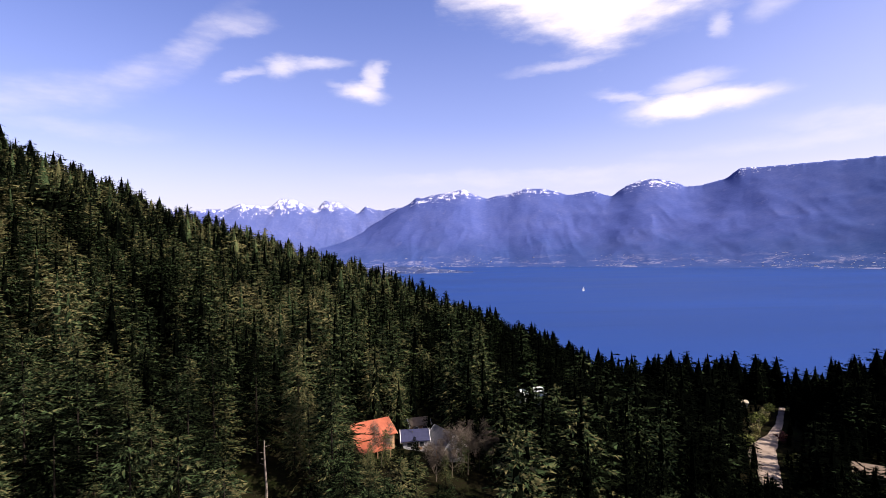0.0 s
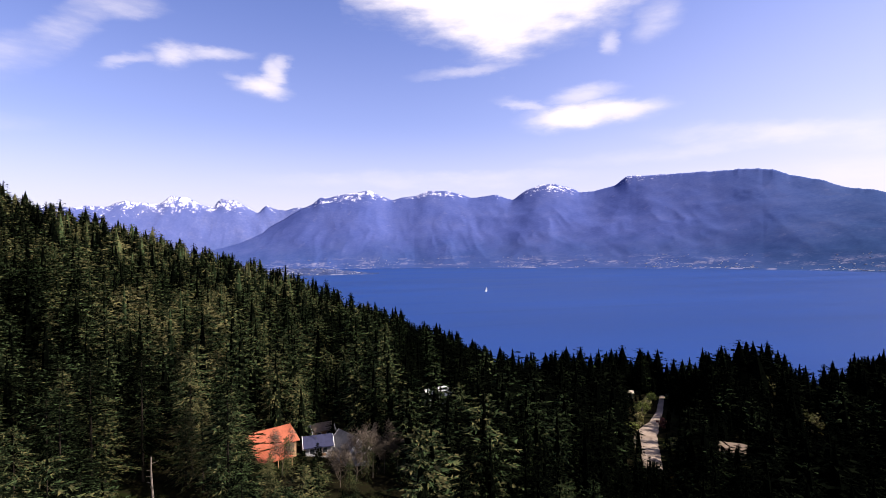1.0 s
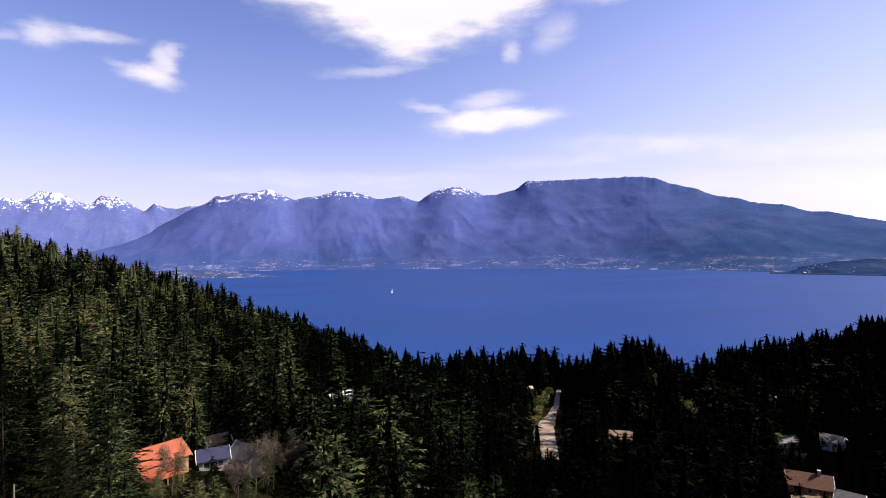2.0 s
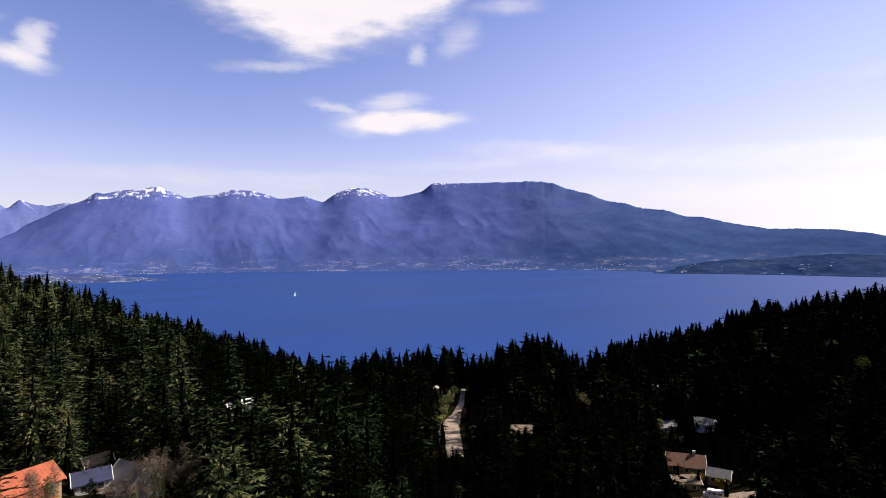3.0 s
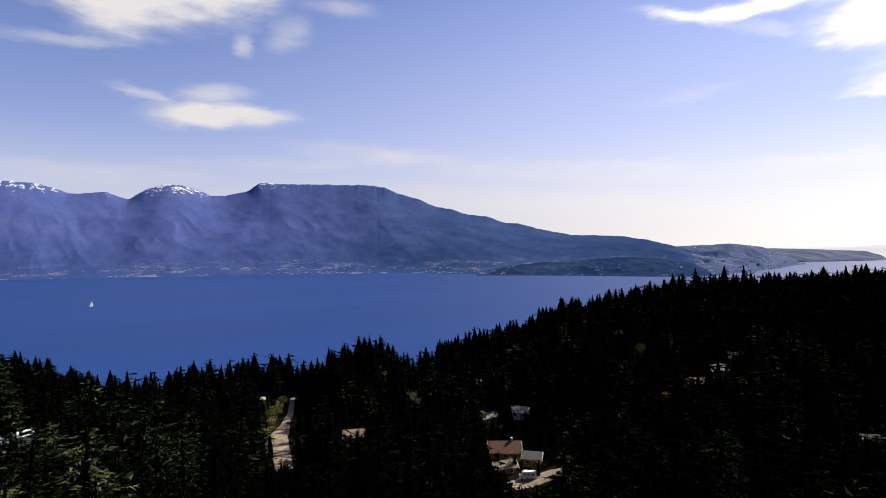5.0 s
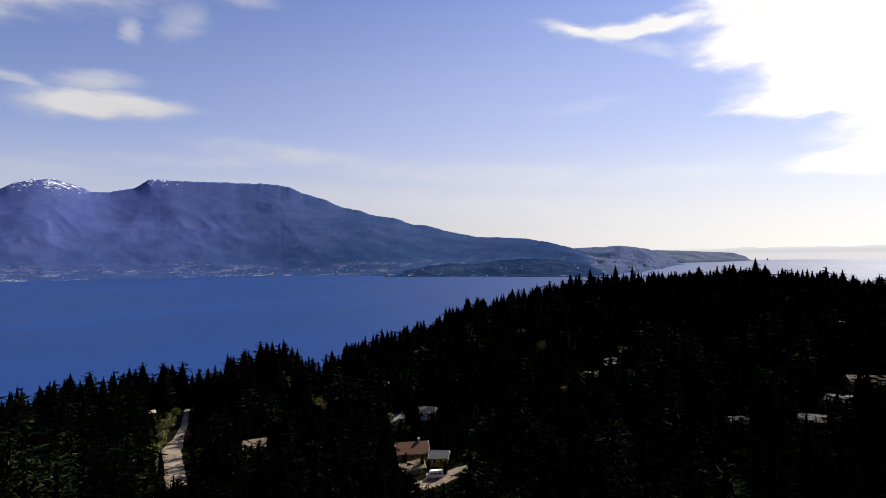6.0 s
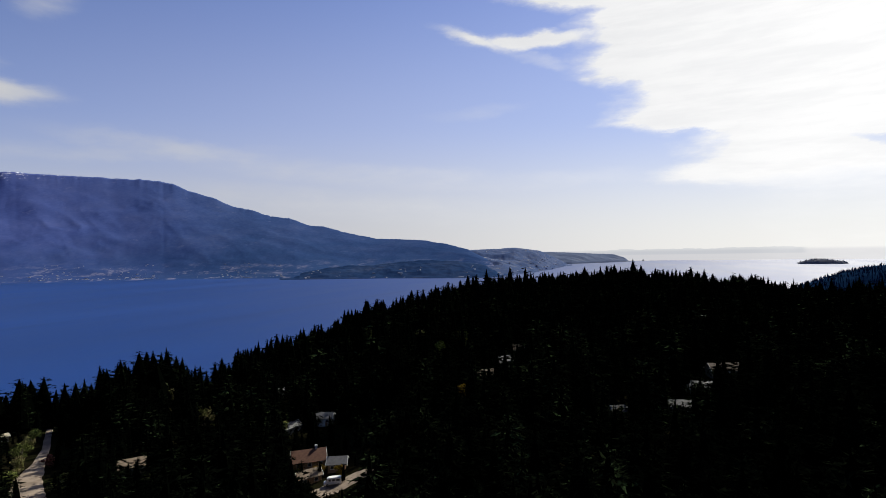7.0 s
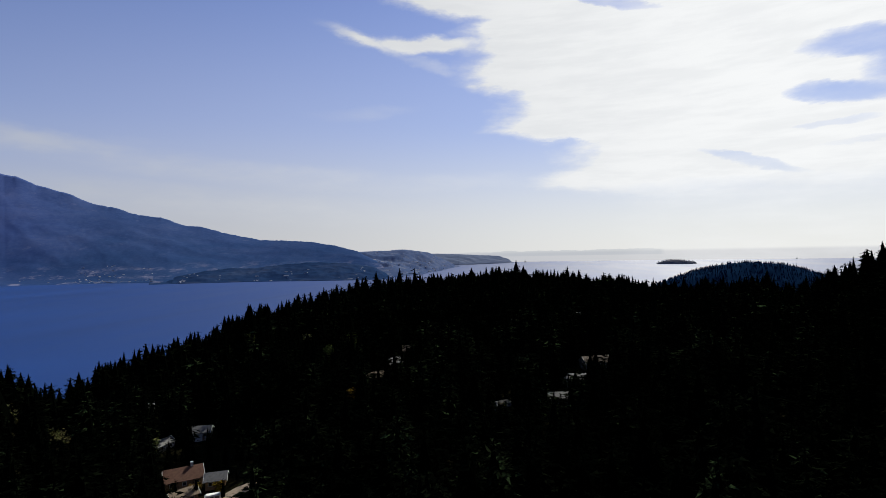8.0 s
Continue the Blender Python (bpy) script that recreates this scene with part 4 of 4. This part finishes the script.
# ---- houses ----
def slab(bm, pts, thick):
    """A flat plate through four corners, with thickness downwards."""
    top = [bm.verts.new(p) for p in pts]
    low = [bm.verts.new((p[0], p[1], p[2] - thick)) for p in pts]
    bm.faces.new(top), bm.faces.new(low[::-1])
    for i in range(4):
        j = (i + 1) % 4
        bm.faces.new((top[j], top[i], low[i], low[j]))


def house(az, r, turn, w, d, h, rise, roof_mat, wall_mat, label, trim_mat=None, barge=0.42, chimney=False, lower=False, seams=False):
    """A gabled house: its ridge runs along local x, turned by turn degrees."""
    g = ground_at(az, r)
    root = tagged(new("house"), label, "house", "houses in the woods")
    trim_mat = trim_mat or M_WHITE
    bm = bmesh.new()
    box(bm, -w / 2, -d / 2, -3.0, w / 2, d / 2, h)
    for sx in (-1, 1):
        a = bm.verts.new((sx * w / 2, -d / 2, h)), bm.verts.new((sx * w / 2, d / 2, h)), bm.verts.new((sx * w / 2, 0, h + rise))
        b = [bm.verts.new((v.co.x - sx * 0.25, v.co.y, v.co.z)) for v in a]
        bm.faces.new(a if sx < 0 else a[::-1]), bm.faces.new(b[::-1] if sx < 0 else b)
        for i in range(3):
            bm.faces.new((a[i], a[(i + 1) % 3], b[(i + 1) % 3], b[i]))
    part("wall", bm, wall_mat, root)
    o, k = 0.55, rise / (d / 2)
    for sy in (-1, 1):
        bm = bmesh.new()
        e = h - o * k + 0.12
        pts = [(-w / 2 - o, sy * (d / 2 + o), e), (w / 2 + o, sy * (d / 2 + o), e), (w / 2 + o, 0, h + rise + 0.12), (-w / 2 - o, 0, h + rise + 0.12)]
        slab(bm, pts if sy < 0 else pts[::-1], 0.18)
        roof = part("roof", bm, roof_mat, root)
        if seams:
            n = int(w / 0.6)
            for i in range(n + 1):
                x = -w / 2 - o + (w + 2 * o) * i / n
                bm = bmesh.new()
                slab(bm, [(x - 0.03, sy * (d / 2 + o), e + 0.05), (x + 0.03, sy * (d / 2 + o), e + 0.05), (x + 0.03, 0, h + rise + 0.17), (x - 0.03, 0, h + rise + 0.17)], 0.06)
                part("seam", bm, roof_mat, roof)
        for sx in (-1, 1):
            bm = bmesh.new()
            x = sx * (w / 2 + o + 0.05)
            slab(bm, [(x - 0.06, sy * (d / 2 + o), e + 0.03), (x + 0.06, sy * (d / 2 + o), e + 0.03), (x + 0.06, 0, h + rise + 0.15), (x - 0.06, 0, h + rise + 0.15)], barge)
            part("bargeboard", bm, trim_mat, root, "pale painted bargeboard")
    for sy in (-1, 1):
        n = max(2, int(w / 3.4))
        for i in range(n):
            x = -w / 2 + w * (i + 0.5) / n
            bm = box(bmesh.new(), x - 0.65, sy * (d / 2 + 0.03) - 0.05, h - 1.9, x + 0.65, sy * (d / 2 + 0.03) + 0.05, h - 0.6)
            win = part("window", bm, trim_mat, root, "white framed window")
            part("pane", box(bmesh.new(), x - 0.54, sy * (d / 2 + 0.09) - 0.015, h - 1.8, x + 0.54, sy * (d / 2 + 0.09) + 0.015, h - 0.7), M_GLASS, win)
    for sx in (-1, 1):
        bm = box(bmesh.new(), sx * (w / 2 + 0.03) - 0.05, -0.8, h - 1.8, sx * (w / 2 + 0.03) + 0.05, 0.8, h - 0.4)
        win = part("window", bm, trim_mat, root, "white framed window")
        part("pane", box(bmesh.new(), sx * (w / 2 + 0.09) - 0.015, -0.7, h - 1.7, sx * (w / 2 + 0.09) + 0.015, 0.7, h - 0.5), M_GLASS, win)
    part("door", box(bmesh.new(), w * 0.12, -d / 2 - 0.08, 0.05, w * 0.12 + 0.95, -d / 2 + 0.02, 2.1, 0.02), M_TIMBER, root, "stained wooden door")
    if chimney:
        bm = box(bmesh.new(), w * 0.2, -0.45, h + rise * 0.4, w * 0.2 + 0.8, 0.45, h + rise + 1.1)
        box(bm, w * 0.2 - 0.08, -0.53, h + rise + 1.1, w * 0.2 + 0.88, 0.53, h + rise + 1.25)
        part("chimney", bm, M_GREYWALL, root, "grey masonry chimney")
    if lower:
        bm = bmesh.new()
        slab(bm, [(-w / 2 - o, -d / 2 - 4.2, h - 2.0), (w * 0.2, -d / 2 - 4.2, h - 2.0), (w * 0.2, -d / 2 - 0.02, h - 0.75), (-w / 2 - o, -d / 2 - 0.02, h - 0.75)], 0.16)
        porch = part("porch_roof", bm, roof_mat, root)
        if seams:
            for i in range(17):
                x = -w / 2 - o + (w * 0.7 + o) * i / 16
                bm = bmesh.new()
                slab(bm, [(x - 0.03, -d / 2 - 4.2, h - 1.95), (x + 0.03, -d / 2 - 4.2, h - 1.95), (x + 0.03, -d / 2 - 0.02, h - 0.70), (x - 0.03, -d / 2 - 0.02, h - 0.70)], 0.06)
                part("seam", bm, roof_mat, porch)
        for x in (-w / 2, -w * 0.15, w * 0.18):
            part("post", box(bmesh.new(), x - 0.08, -d / 2 - 4.0, -1.5, x + 0.08, -d / 2 - 3.84, h - 2.1), M_TIMBER, root)
    root.matrix_world = Matrix.Translation(g) @ pose(0, 0, 0, 0, 0, turn)
    return root


house(-8.3, 131, 34, 10.0, 8.0, 3.4, 2.4, M_ROOF_ORANGE, M_TIMBER, "cedar house with a bright orange metal roof among firs", M_TIMBER, lower=True, seams=True)
house(-0.2, 131, -58, 8.0, 6.0, 3.2, 3.0, M_ROOF_GREY, M_GREYWALL, "grey gabled house with wide white bargeboards in the woods", barge=0.75)
house(-3.4, 133, 8, 6.0, 5.0, 2.6, 1.6, M_ROOF_BLUE, M_GREYWALL, "low house with a dark slate blue roof beside the gabled one")
house(-3.0, 146, 20, 5.0, 4.0, 2.2, 1.2, M_ROOF_TAN, M_TIMBER, "small tan roofed shed behind the houses")
house(9.0, 206, 20, 9.0, 7.0, 6.6, 2.2, M_WHITE, M_WHITE, "tall white house half hidden by conifers")
house(28.4, 333, -20, 10.0, 6.0, 3.2, 0.6, M_CREAM, M_CREAM, "cream house with a nearly flat pale roof near the shore")
house(38.0, 207, -36, 14.0, 7.5, 3.0, 1.6, M_ROOF_TAN, M_CREAM, "long low building with a tan shingle roof")
house(51.5, 304, -20, 8.0, 7.0, 4.0, 2.4, M_ROOF_GREY, M_GREYWALL, "grey roofed house deep in the dark woods")
house(54.1, 196, -50, 11.0, 8.5, 3.6, 2.6, M_ROOF_BROWN, M_TIMBER, "house with a brown shingle roof above the gravel yard", chimney=True)
house(54.0, 183, -35, 7.5, 5.0, 2.6, 1.5, M_ROOF_TAN, M_TIMBER, "low tan roofed garage beside the gravel yard")
house(57.0, 189, -64, 6.0, 5.0, 3.0, 1.6, M_ROOF_GREY, M_TIMBER, "small grey roofed house by the yard")
house(52.3, 240, -10, 8.0, 5.0, 3.0, 1.4, M_ROOF_GREY, M_GREYWALL, "grey house beside a tall pale shrub")
house(55.8, 241, -70, 7.0, 6.0, 3.4, 1.7, M_ROOF_GREY, M_WHITE, "white house with a grey roof in the woods")
house(74.6, 278, -40, 9.0, 6.5, 4.0, 2.2, M_ROOF_GREY, M_WHITE, "pale house under the wooded ridge")
house(76.2, 302, -100, 8.0, 6.5, 4.0, 2.2, M_ROOF_TAN, M_CREAM, "tan roofed house under the wooded ridge")
house(94.1, 248, -80, 12.0, 7.0, 3.4, 1.6, M_ROOF_GREY, M_WHITE, "long pale house glimpsed between dark firs")
house(95.9, 277, -70, 13.0, 7.0, 4.0, 2.4, M_ROOF_TAN, M_GREYWALL, "tan roofed grey house glimpsed between dark firs")
house(94.3, 423, -60, 11.0, 7.0, 4.0, 2.0, M_WHITE, M_WHITE, "white roofed house high on the wooded ridge")
house(101.0, 452, -120, 9.0, 7.0, 4.0, 2.0, M_WHITE, M_WHITE, "white house near the top of the ridge")
house(98.0, 371, -90, 8.0, 6.0, 4.0, 2.0, M_ROOF_TAN, M_CREAM, "cream house between dark firs on the ridge")
house(92.0, 219, -75, 8.0, 6.0, 3.2, 1.6, M_ROOF_GREY, M_GREYWALL, "grey house almost hidden by dark firs")
house(87.8, 378, -30, 8.0, 6.0, 4.0, 2.0, M_ROOF_GREY, M_CREAM, "cream house under the crest of the ridge")

house(72.7, 259, -55, 10.0, 6.5, 3.4, 1.8, M_ROOF_TAN, M_TIMBER, "timber house with a tan roof on the dark slope")
house(86.3, 208, -60, 5.0, 4.0, 2.8, 1.4, M_ROOF_GREY, M_GREYWALL, "small grey shed behind a golden shrub")
house(90.3, 340, -80, 7.0, 5.0, 3.4, 1.6, M_WHITE, M_CREAM, "small white roofed house high in the dark woods")


# ---- gravel road and yard ----
def ribbon(name, spine, widths, mat, label):
    """A strip laid 12 cm over the ground along azimuth and distance pairs."""
    pts = [heading(a, r) for a, r in spine]
    n = 10
    fine_pts, fine_w = [], []
    for i in range(len(pts) - 1):
        for j in range(n):
            t = j / n
            fine_pts.append(pts[i].lerp(pts[i + 1], t)), fine_w.append(widths[i] * (1 - t) + widths[i + 1] * t)
    V = []
    m = 7
    for i, p in enumerate(fine_pts):
        q = fine_pts[min(i + 1, len(fine_pts) - 1)] - fine_pts[max(i - 1, 0)]
        side = Vector((q.y, -q.x, 0)).normalized()
        for j in range(m):
            wob = 1 + 0.18 * noise.noise(Vector((i * 0.35, j * 0.1, 3.1)))
            c = p + side * fine_w[i] * (j / (m - 1) - 0.5) * wob
            edge = 0.0 if 0 < j < m - 1 else -0.35
            V.append((c.x, c.y, float(ground_z(c.x, c.y)) + 0.22 + edge))
    return tagged(new(name, mesh_of(name, V, grid_faces(len(fine_pts), m), mat, True)), label, "road", kind="structure")


ribbon("road", [(31.1, 196), (30.9, 212), (30.4, 232), (30.5, 250), (31.3, 275), (31.8, 300), (31.9, 325), (32.1, 352)], [7, 8, 11, 10, 5, 3.6, 3.2, 3.2], M_GRAVEL, "pale gravel road running down to the shore")
ribbon("yard", [(53.0, 168), (55.0, 171), (57.0, 174), (59.0, 177), (61.0, 178)], [6, 9, 9, 9, 6], M_GRAVEL, "pale gravel yard in front of the houses")


# ---- van ----
def van(az, r, turn):
    g = ground_at(az, r) + Vector((0, 0, 0.25))
    root = tagged(new("van"), "white camper van parked on the gravel yard", "van")
    bm = box(bmesh.new(), -2.7, -1.0, 0.45, 1.5, 1.0, 2.55, 0.16)
    body = part("body", bm, M_WHITE, root)
    bm = bmesh.new()
    prof = [(1.5, 0.45), (2.75, 0.45), (2.8, 1.05), (2.2, 1.25), (1.75, 2.2), (1.5, 2.3)]
    a = [bm.verts.new((x, -0.95, z)) for x, z in prof]
    b = [bm.verts.new((x, 0.95, z)) for x, z in prof]
    bm.faces.new(a), bm.faces.new(b[::-1])
    for i in range(6):
        bm.faces.new((a[(i + 1) % 6], a[i], b[i], b[(i + 1) % 6]))
    part("cab", bm, M_WHITE, root)
    bm = bmesh.new()
    slab(bm, [(2.22, -0.82, 1.30), (2.22, 0.82, 1.30), (1.83, 0.82, 2.13), (1.83, -0.82, 2.13)], 0.03)
    part("windscreen", bm, M_GLASS, root)
    for sy in (-1, 1):
        for x0, x1 in ((-2.2, -1.1), (-0.7, 0.3), (0.6, 1.3)):
            part("side_window", box(bmesh.new(), x0, sy * 1.0 - 0.02, 1.5, x1, sy * 1.0 + 0.02, 2.1), M_GLASS, body)
        for x in (-1.7, 1.75):
            bm = rod(bmesh.new(), (x, sy * 0.72, 0.34), (x, sy * 1.0, 0.34), 0.36, 0.36, 16)
            tyre = part("wheel", bm, M_DARK, root, "dark tyre")
            part("rim", rod(bmesh.new(), (x, sy * 0.99, 0.34), (x, sy * 1.02, 0.34), 0.2, 0.2, 12), M_METAL, tyre, "steel rim")
    part("bumper", box(bmesh.new(), 2.7, -0.95, 0.4, 2.92, 0.95, 0.62, 0.04), M_DARK, root)
    root.matrix_world = Matrix.Translation(g) @ pose(0, 0, 0, 0, 0, turn)


van(56.5, 175.5, 122)


# ---- sailing boat ----
p = heading(14.6, 1349)
boat = tagged(new("sailboat"), "small white sailing boat out on the blue sound", "sailboat")
bm = bmesh.new()
rings = []
for x, hw, top in ((-4.5, 1.0, 0.9), (-2.5, 1.4, 0.85), (0, 1.6, 0.85), (2.5, 1.2, 1.0), (4.8, 0.06, 1.25)):
    rings.append([bm.verts.new(v) for v in ((x, -hw, top), (x, -hw * 0.7, 0), (x, 0, -0.5), (x, hw * 0.7, 0), (x, hw, top))])
for a, b in zip(rings, rings[1:]):
    for i in range(5):
        bm.faces.new((a[i], b[i], b[(i + 1) % 5], a[(i + 1) % 5]))
bm.faces.new(rings[0])
part("hull", bm, M_WHITE, boat)
part("cabin", box(bmesh.new(), -1.8, -0.8, 0.8, 1.4, 0.8, 1.5, 0.1), M_WHITE, boat)
part("mast", rod(bmesh.new(), (0.6, 0, 0.8), (0.6, 0, 12.5), 0.09, 0.06), M_METAL, boat)
part("boom", rod(bmesh.new(), (0.6, 0, 2.1), (-3.8, 0.5, 2.1), 0.07, 0.05), M_METAL, boat)
for name, tri in (("mainsail", ((0.5, 0, 2.3), (-3.7, 0.5, 2.3), (0.5, 0, 12.0))), ("foresail", ((4.6, 0, 1.3), (0.9, 0.7, 1.8), (0.7, 0, 10.5)))):
    bm = bmesh.new()
    n = 8
    grid = [[None] * (n + 1) for _ in range(n + 1)]
    a, b, c = (Vector(v) for v in tri)
    for i in range(n + 1):
        for j in range(n + 1 - i):
            u, v = i / n, j / n
            q = a * (1 - u - v) + b * u + c * v
            grid[i][j] = bm.verts.new(q + Vector((0, 0.8 * u * (1 - u - v) * 4 * 0.5, 0)))
    for i in range(n):
        for j in range(n - i):
            bm.faces.new((grid[i][j], grid[i + 1][j], grid[i][j + 1]))
            if i + j < n - 1:
                bm.faces.new((grid[i + 1][j], grid[i + 1][j + 1], grid[i][j + 1]))
    bmesh.ops.solidify(bm, geom=bm.faces[:], thickness=0.03)
    part(name, bm, M_WHITE, boat)
boat.matrix_world = Matrix.Translation((p.x, p.y, 0)) @ pose(0, 0, 0, 8, 0, 35)


# ---- ships far out in the strait ----
def cargo_ship(az, r, turn, length, label):
    root = tagged(new("cargo_ship"), label, "ship")
    k = length / 60.0
    bm = bmesh.new()
    rings = []
    for x, hw, low, top in ((-30, 3.5, 0.5, 5.5), (-26, 5.0, -1.5, 5.0), (0, 5.2, -2, 4.4), (22, 4.6, -1.5, 5.0), (30, 0.2, 1.0, 6.5)):
        rings.append([bm.verts.new((x * k, y * k, z * k)) for y, z in ((-hw, top), (-hw * 0.8, low), (hw * 0.8, low), (hw, top))])
    for a, b in zip(rings, rings[1:]):
        for i in range(4):
            bm.faces.new((a[i], b[i], b[(i + 1) % 4], a[(i + 1) % 4]))
    bm.faces.new(rings[0]), bm.faces.new(rings[-1][::-1])
    part("hull", bm, M_SHIP, root)
    bm = box(bmesh.new(), -27 * k, -4 * k, 4.8 * k, -17 * k, 4 * k, 10.5 * k)
    box(bm, -26 * k, -4.6 * k, 10.5 * k, -20 * k, 4.6 * k, 13 * k)
    part("deckhouse", bm, M_SHIP, root)
    part("funnel", rod(bmesh.new(), (-25 * k, 0, 13 * k), (-25 * k, 0, 17 * k), 1.3 * k, 1.1 * k), M_SHIP, root)
    part("mast", rod(bmesh.new(), (14 * k, 0, 4.5 * k), (14 * k, 0, 14 * k), 0.5 * k, 0.3 * k), M_SHIP, root)
    root.matrix_world = Matrix.Translation(heading(az, r)) @ pose(0, 0, 0, 0, 0, turn)


M_SHIP = plain("ship_paint", (0.10, 0.11, 0.14), (0.16, 0.17, 0.20), 0.3, 0.6)
cargo_ship(89.0, 4700, -5, 62, "grey cargo ship lying out in the hazy strait")
cargo_ship(113.7, 4750, -20, 46, "small grey ship on the hazy horizon")


# ---- bleached trunks, shrubs and bare trees ----
def snag(az, r, height, radius, label, lean=1.0):
    g = ground_at(az, r)
    root = tagged(new("dead_trunk"), label, "dead tree")
    bm = bmesh.new()
    pts = [Vector((0.15 * lean * math.sin(i * 0.9), 0.1 * lean * i / 6, -1 + (height + 1) * i / 6)) for i in range(7)]
    for i in range(6):
        rod(bm, pts[i], pts[i + 1], radius * (1 - i / 9), radius * (1 - (i + 1) / 9), 9)
    part("trunk", bm, M_SNAG, root)
    rs = random.Random(int(az * 10))
    for i in range(5):
        z, a = height * (0.55 + 0.09 * i), rs.random() * 6.28
        part("stub", rod(bmesh.new(), (0, 0, z), (math.cos(a) * 0.9, math.sin(a) * 0.9, z + 0.25), 0.05, 0.015, 5), M_SNAG, root)
    root.matrix_world = Matrix.Translation(g)


snag(-18.7, 101, 12.0, 0.30, "bare bleached trunk standing in a gap of the woods")
snag(-28.2, 104, 4.5, 0.28, "bare pale trunk under the conifers")
snag(-14.0, 150, 17.0, 0.22, "slim dead trunk between green conifers")


def leaf_cloud(rs, blobs, count, leaf, slim=0.45):
    """Small tilted leaf quads strewn through a few uneven blobs: x, y, z, rx, rz."""
    V, F = [], []
    for k in range(count):
        x, y, z, rx, rz = blobs[rs.randint(len(blobs))]
        d = rs.normal(size=3)
        d /= np.linalg.norm(d)
        q = rs.rand() ** 0.35 * (0.85 + 0.3 * rs.rand())
        c = np.array((x + d[0] * rx * q, y + d[1] * rx * q, z + d[2] * rz * q))
        u = rs.normal(size=3)
        u /= np.linalg.norm(u)
        v = np.cross(u, d + 0.3 * rs.normal(size=3))
        v /= np.linalg.norm(v) + 1e-6
        L = leaf * (0.6 + 0.8 * rs.rand())
        V += [c - u * L, c + v * L * slim, c + u * L, c - v * L * slim]
        F.append((4 * k, 4 * k + 1, 4 * k + 2, 4 * k + 3))
    return V, F


def limbs(bm, rs, a, way, length, radius, depth):
    b = a + way * length
    rod(bm, a, b, radius, radius * 0.62, 5 if depth > 1 else 3)
    if depth:
        for i in range(3 if depth > 1 else 4):
            turn = Vector(rs.normal(size=3)) * 0.62 + Vector((0, 0, 0.12))
            limbs(bm, rs, a.lerp(b, 0.45 + 0.55 * rs.rand()), (way + turn).normalized(), length * (0.55 + 0.2 * rs.rand()), radius * 0.55, depth - 1)


def broadleaf(az, r, height, width, mat, label, leaves=900, leaf=0.32, name="shrub", bare=False):
    rs = np.random.RandomState(int(az * 13 + r))
    g = ground_at(az, r)
    root = tagged(new(name), label, "tree" if bare or height > 5 else "shrub")
    bm = bmesh.new()
    limbs(bm, rs, Vector((0, 0, -0.5)), Vector((0.05, 0.03, 1)), height * 0.40, (0.013 if bare else 0.03) * height, 5 if bare else 2)
    part("branching" if bare or height < 5 else "trunk", bm, M_TWIG if bare else M_BARK, root)
    if bare:
        blobs = [((rs.rand() - 0.5) * width * 0.8, (rs.rand() - 0.5) * width * 0.8, height * (0.45 + 0.5 * rs.rand()), width * (0.16 + 0.12 * rs.rand()), height * (0.12 + 0.08 * rs.rand())) for _ in range(12)]
        V, F = leaf_cloud(rs, blobs, 1900, 0.5, 0.055)
        new("twig_crown", mesh_of("twig_crown", V, F, M_TWIG)).parent = root
    else:
        blobs = [((rs.rand() - 0.5) * width * 0.75, (rs.rand() - 0.5) * width * 0.75, height * (0.25 + 0.6 * rs.rand()), width * (0.2 + 0.14 * rs.rand()), height * (0.14 + 0.12 * rs.rand())) for _ in range(9)]
        V, F = leaf_cloud(rs, blobs, leaves, leaf)
        new("crown", mesh_of("crown", V, F, mat)).parent = root
    root.matrix_world = Matrix.Translation(g)


for az, r, h, wd in ((29.9, 262, 6, 6), (30.2, 285, 7, 6), (30.6, 302, 8, 6), (30.9, 318, 7, 6), (29.4, 245, 5, 5), (33.0, 222, 6, 7), (32.6, 338, 4, 4), (33.6, 228, 4, 5)):
    broadleaf(az, r, h, wd, M_LEAF, "fresh green leafy shrub beside the gravel road", 800)
broadleaf(-7.0, 119, 10, 5, M_TWIG, "thin bare tree in front of the orange roof", name="bare_tree", bare=True)
broadleaf(32.2, 262, 4.5, 4, M_PLUM, "dark red leaved shrub beside the gravel road", 700)
broadleaf(31.9, 272, 3.5, 3.5, M_PLUM, "dark red leaved shrub beside the gravel road", 600)
for az, r, h, wd in ((51.6, 246, 8, 4), (51.7, 236, 7, 4), (51.8, 226, 6, 3.5)):
    broadleaf(az, r, h, wd, M_LEAF, "tall pale green shrub in front of grey houses", 900)
for az, r, h, wd in ((55.0, 186, 4, 4), (57.2, 183, 4, 3.5), (32.6, 176, 5, 5), (53.0, 192, 3.5, 3)):
    broadleaf(az, r, h, wd, M_GOLD, "golden leaved shrub beside the houses", 700)
for az, r, h, wd in ((70.0, 238, 5, 7), (86.1, 200, 6, 4), (98.2, 370, 6, 5)):
    broadleaf(az, r, h, wd, M_GOLD, "yellow-green leafy shrub on the dark slope", 700)
for i, (az, r) in enumerate(LEAFY):
    broadleaf(az, r, (15, 14, 13, 14, 14, 12, 12, 10)[i], (9, 8, 8, 8, 9, 8, 7, 6)[i], M_LEAF, "broad leafy tree with spring green crown among firs", 1100, 0.42, "leafy_tree")
for az, r, h in ((0.5, 119, 11), (2.2, 122, 12), (3.4, 126, 11), (-1.2, 116, 9), (4.8, 128, 10)):
    broadleaf(az, r, h, 5, M_TWIG, "bare grey-brown deciduous tree below the gabled house", name="bare_tree", bare=True)
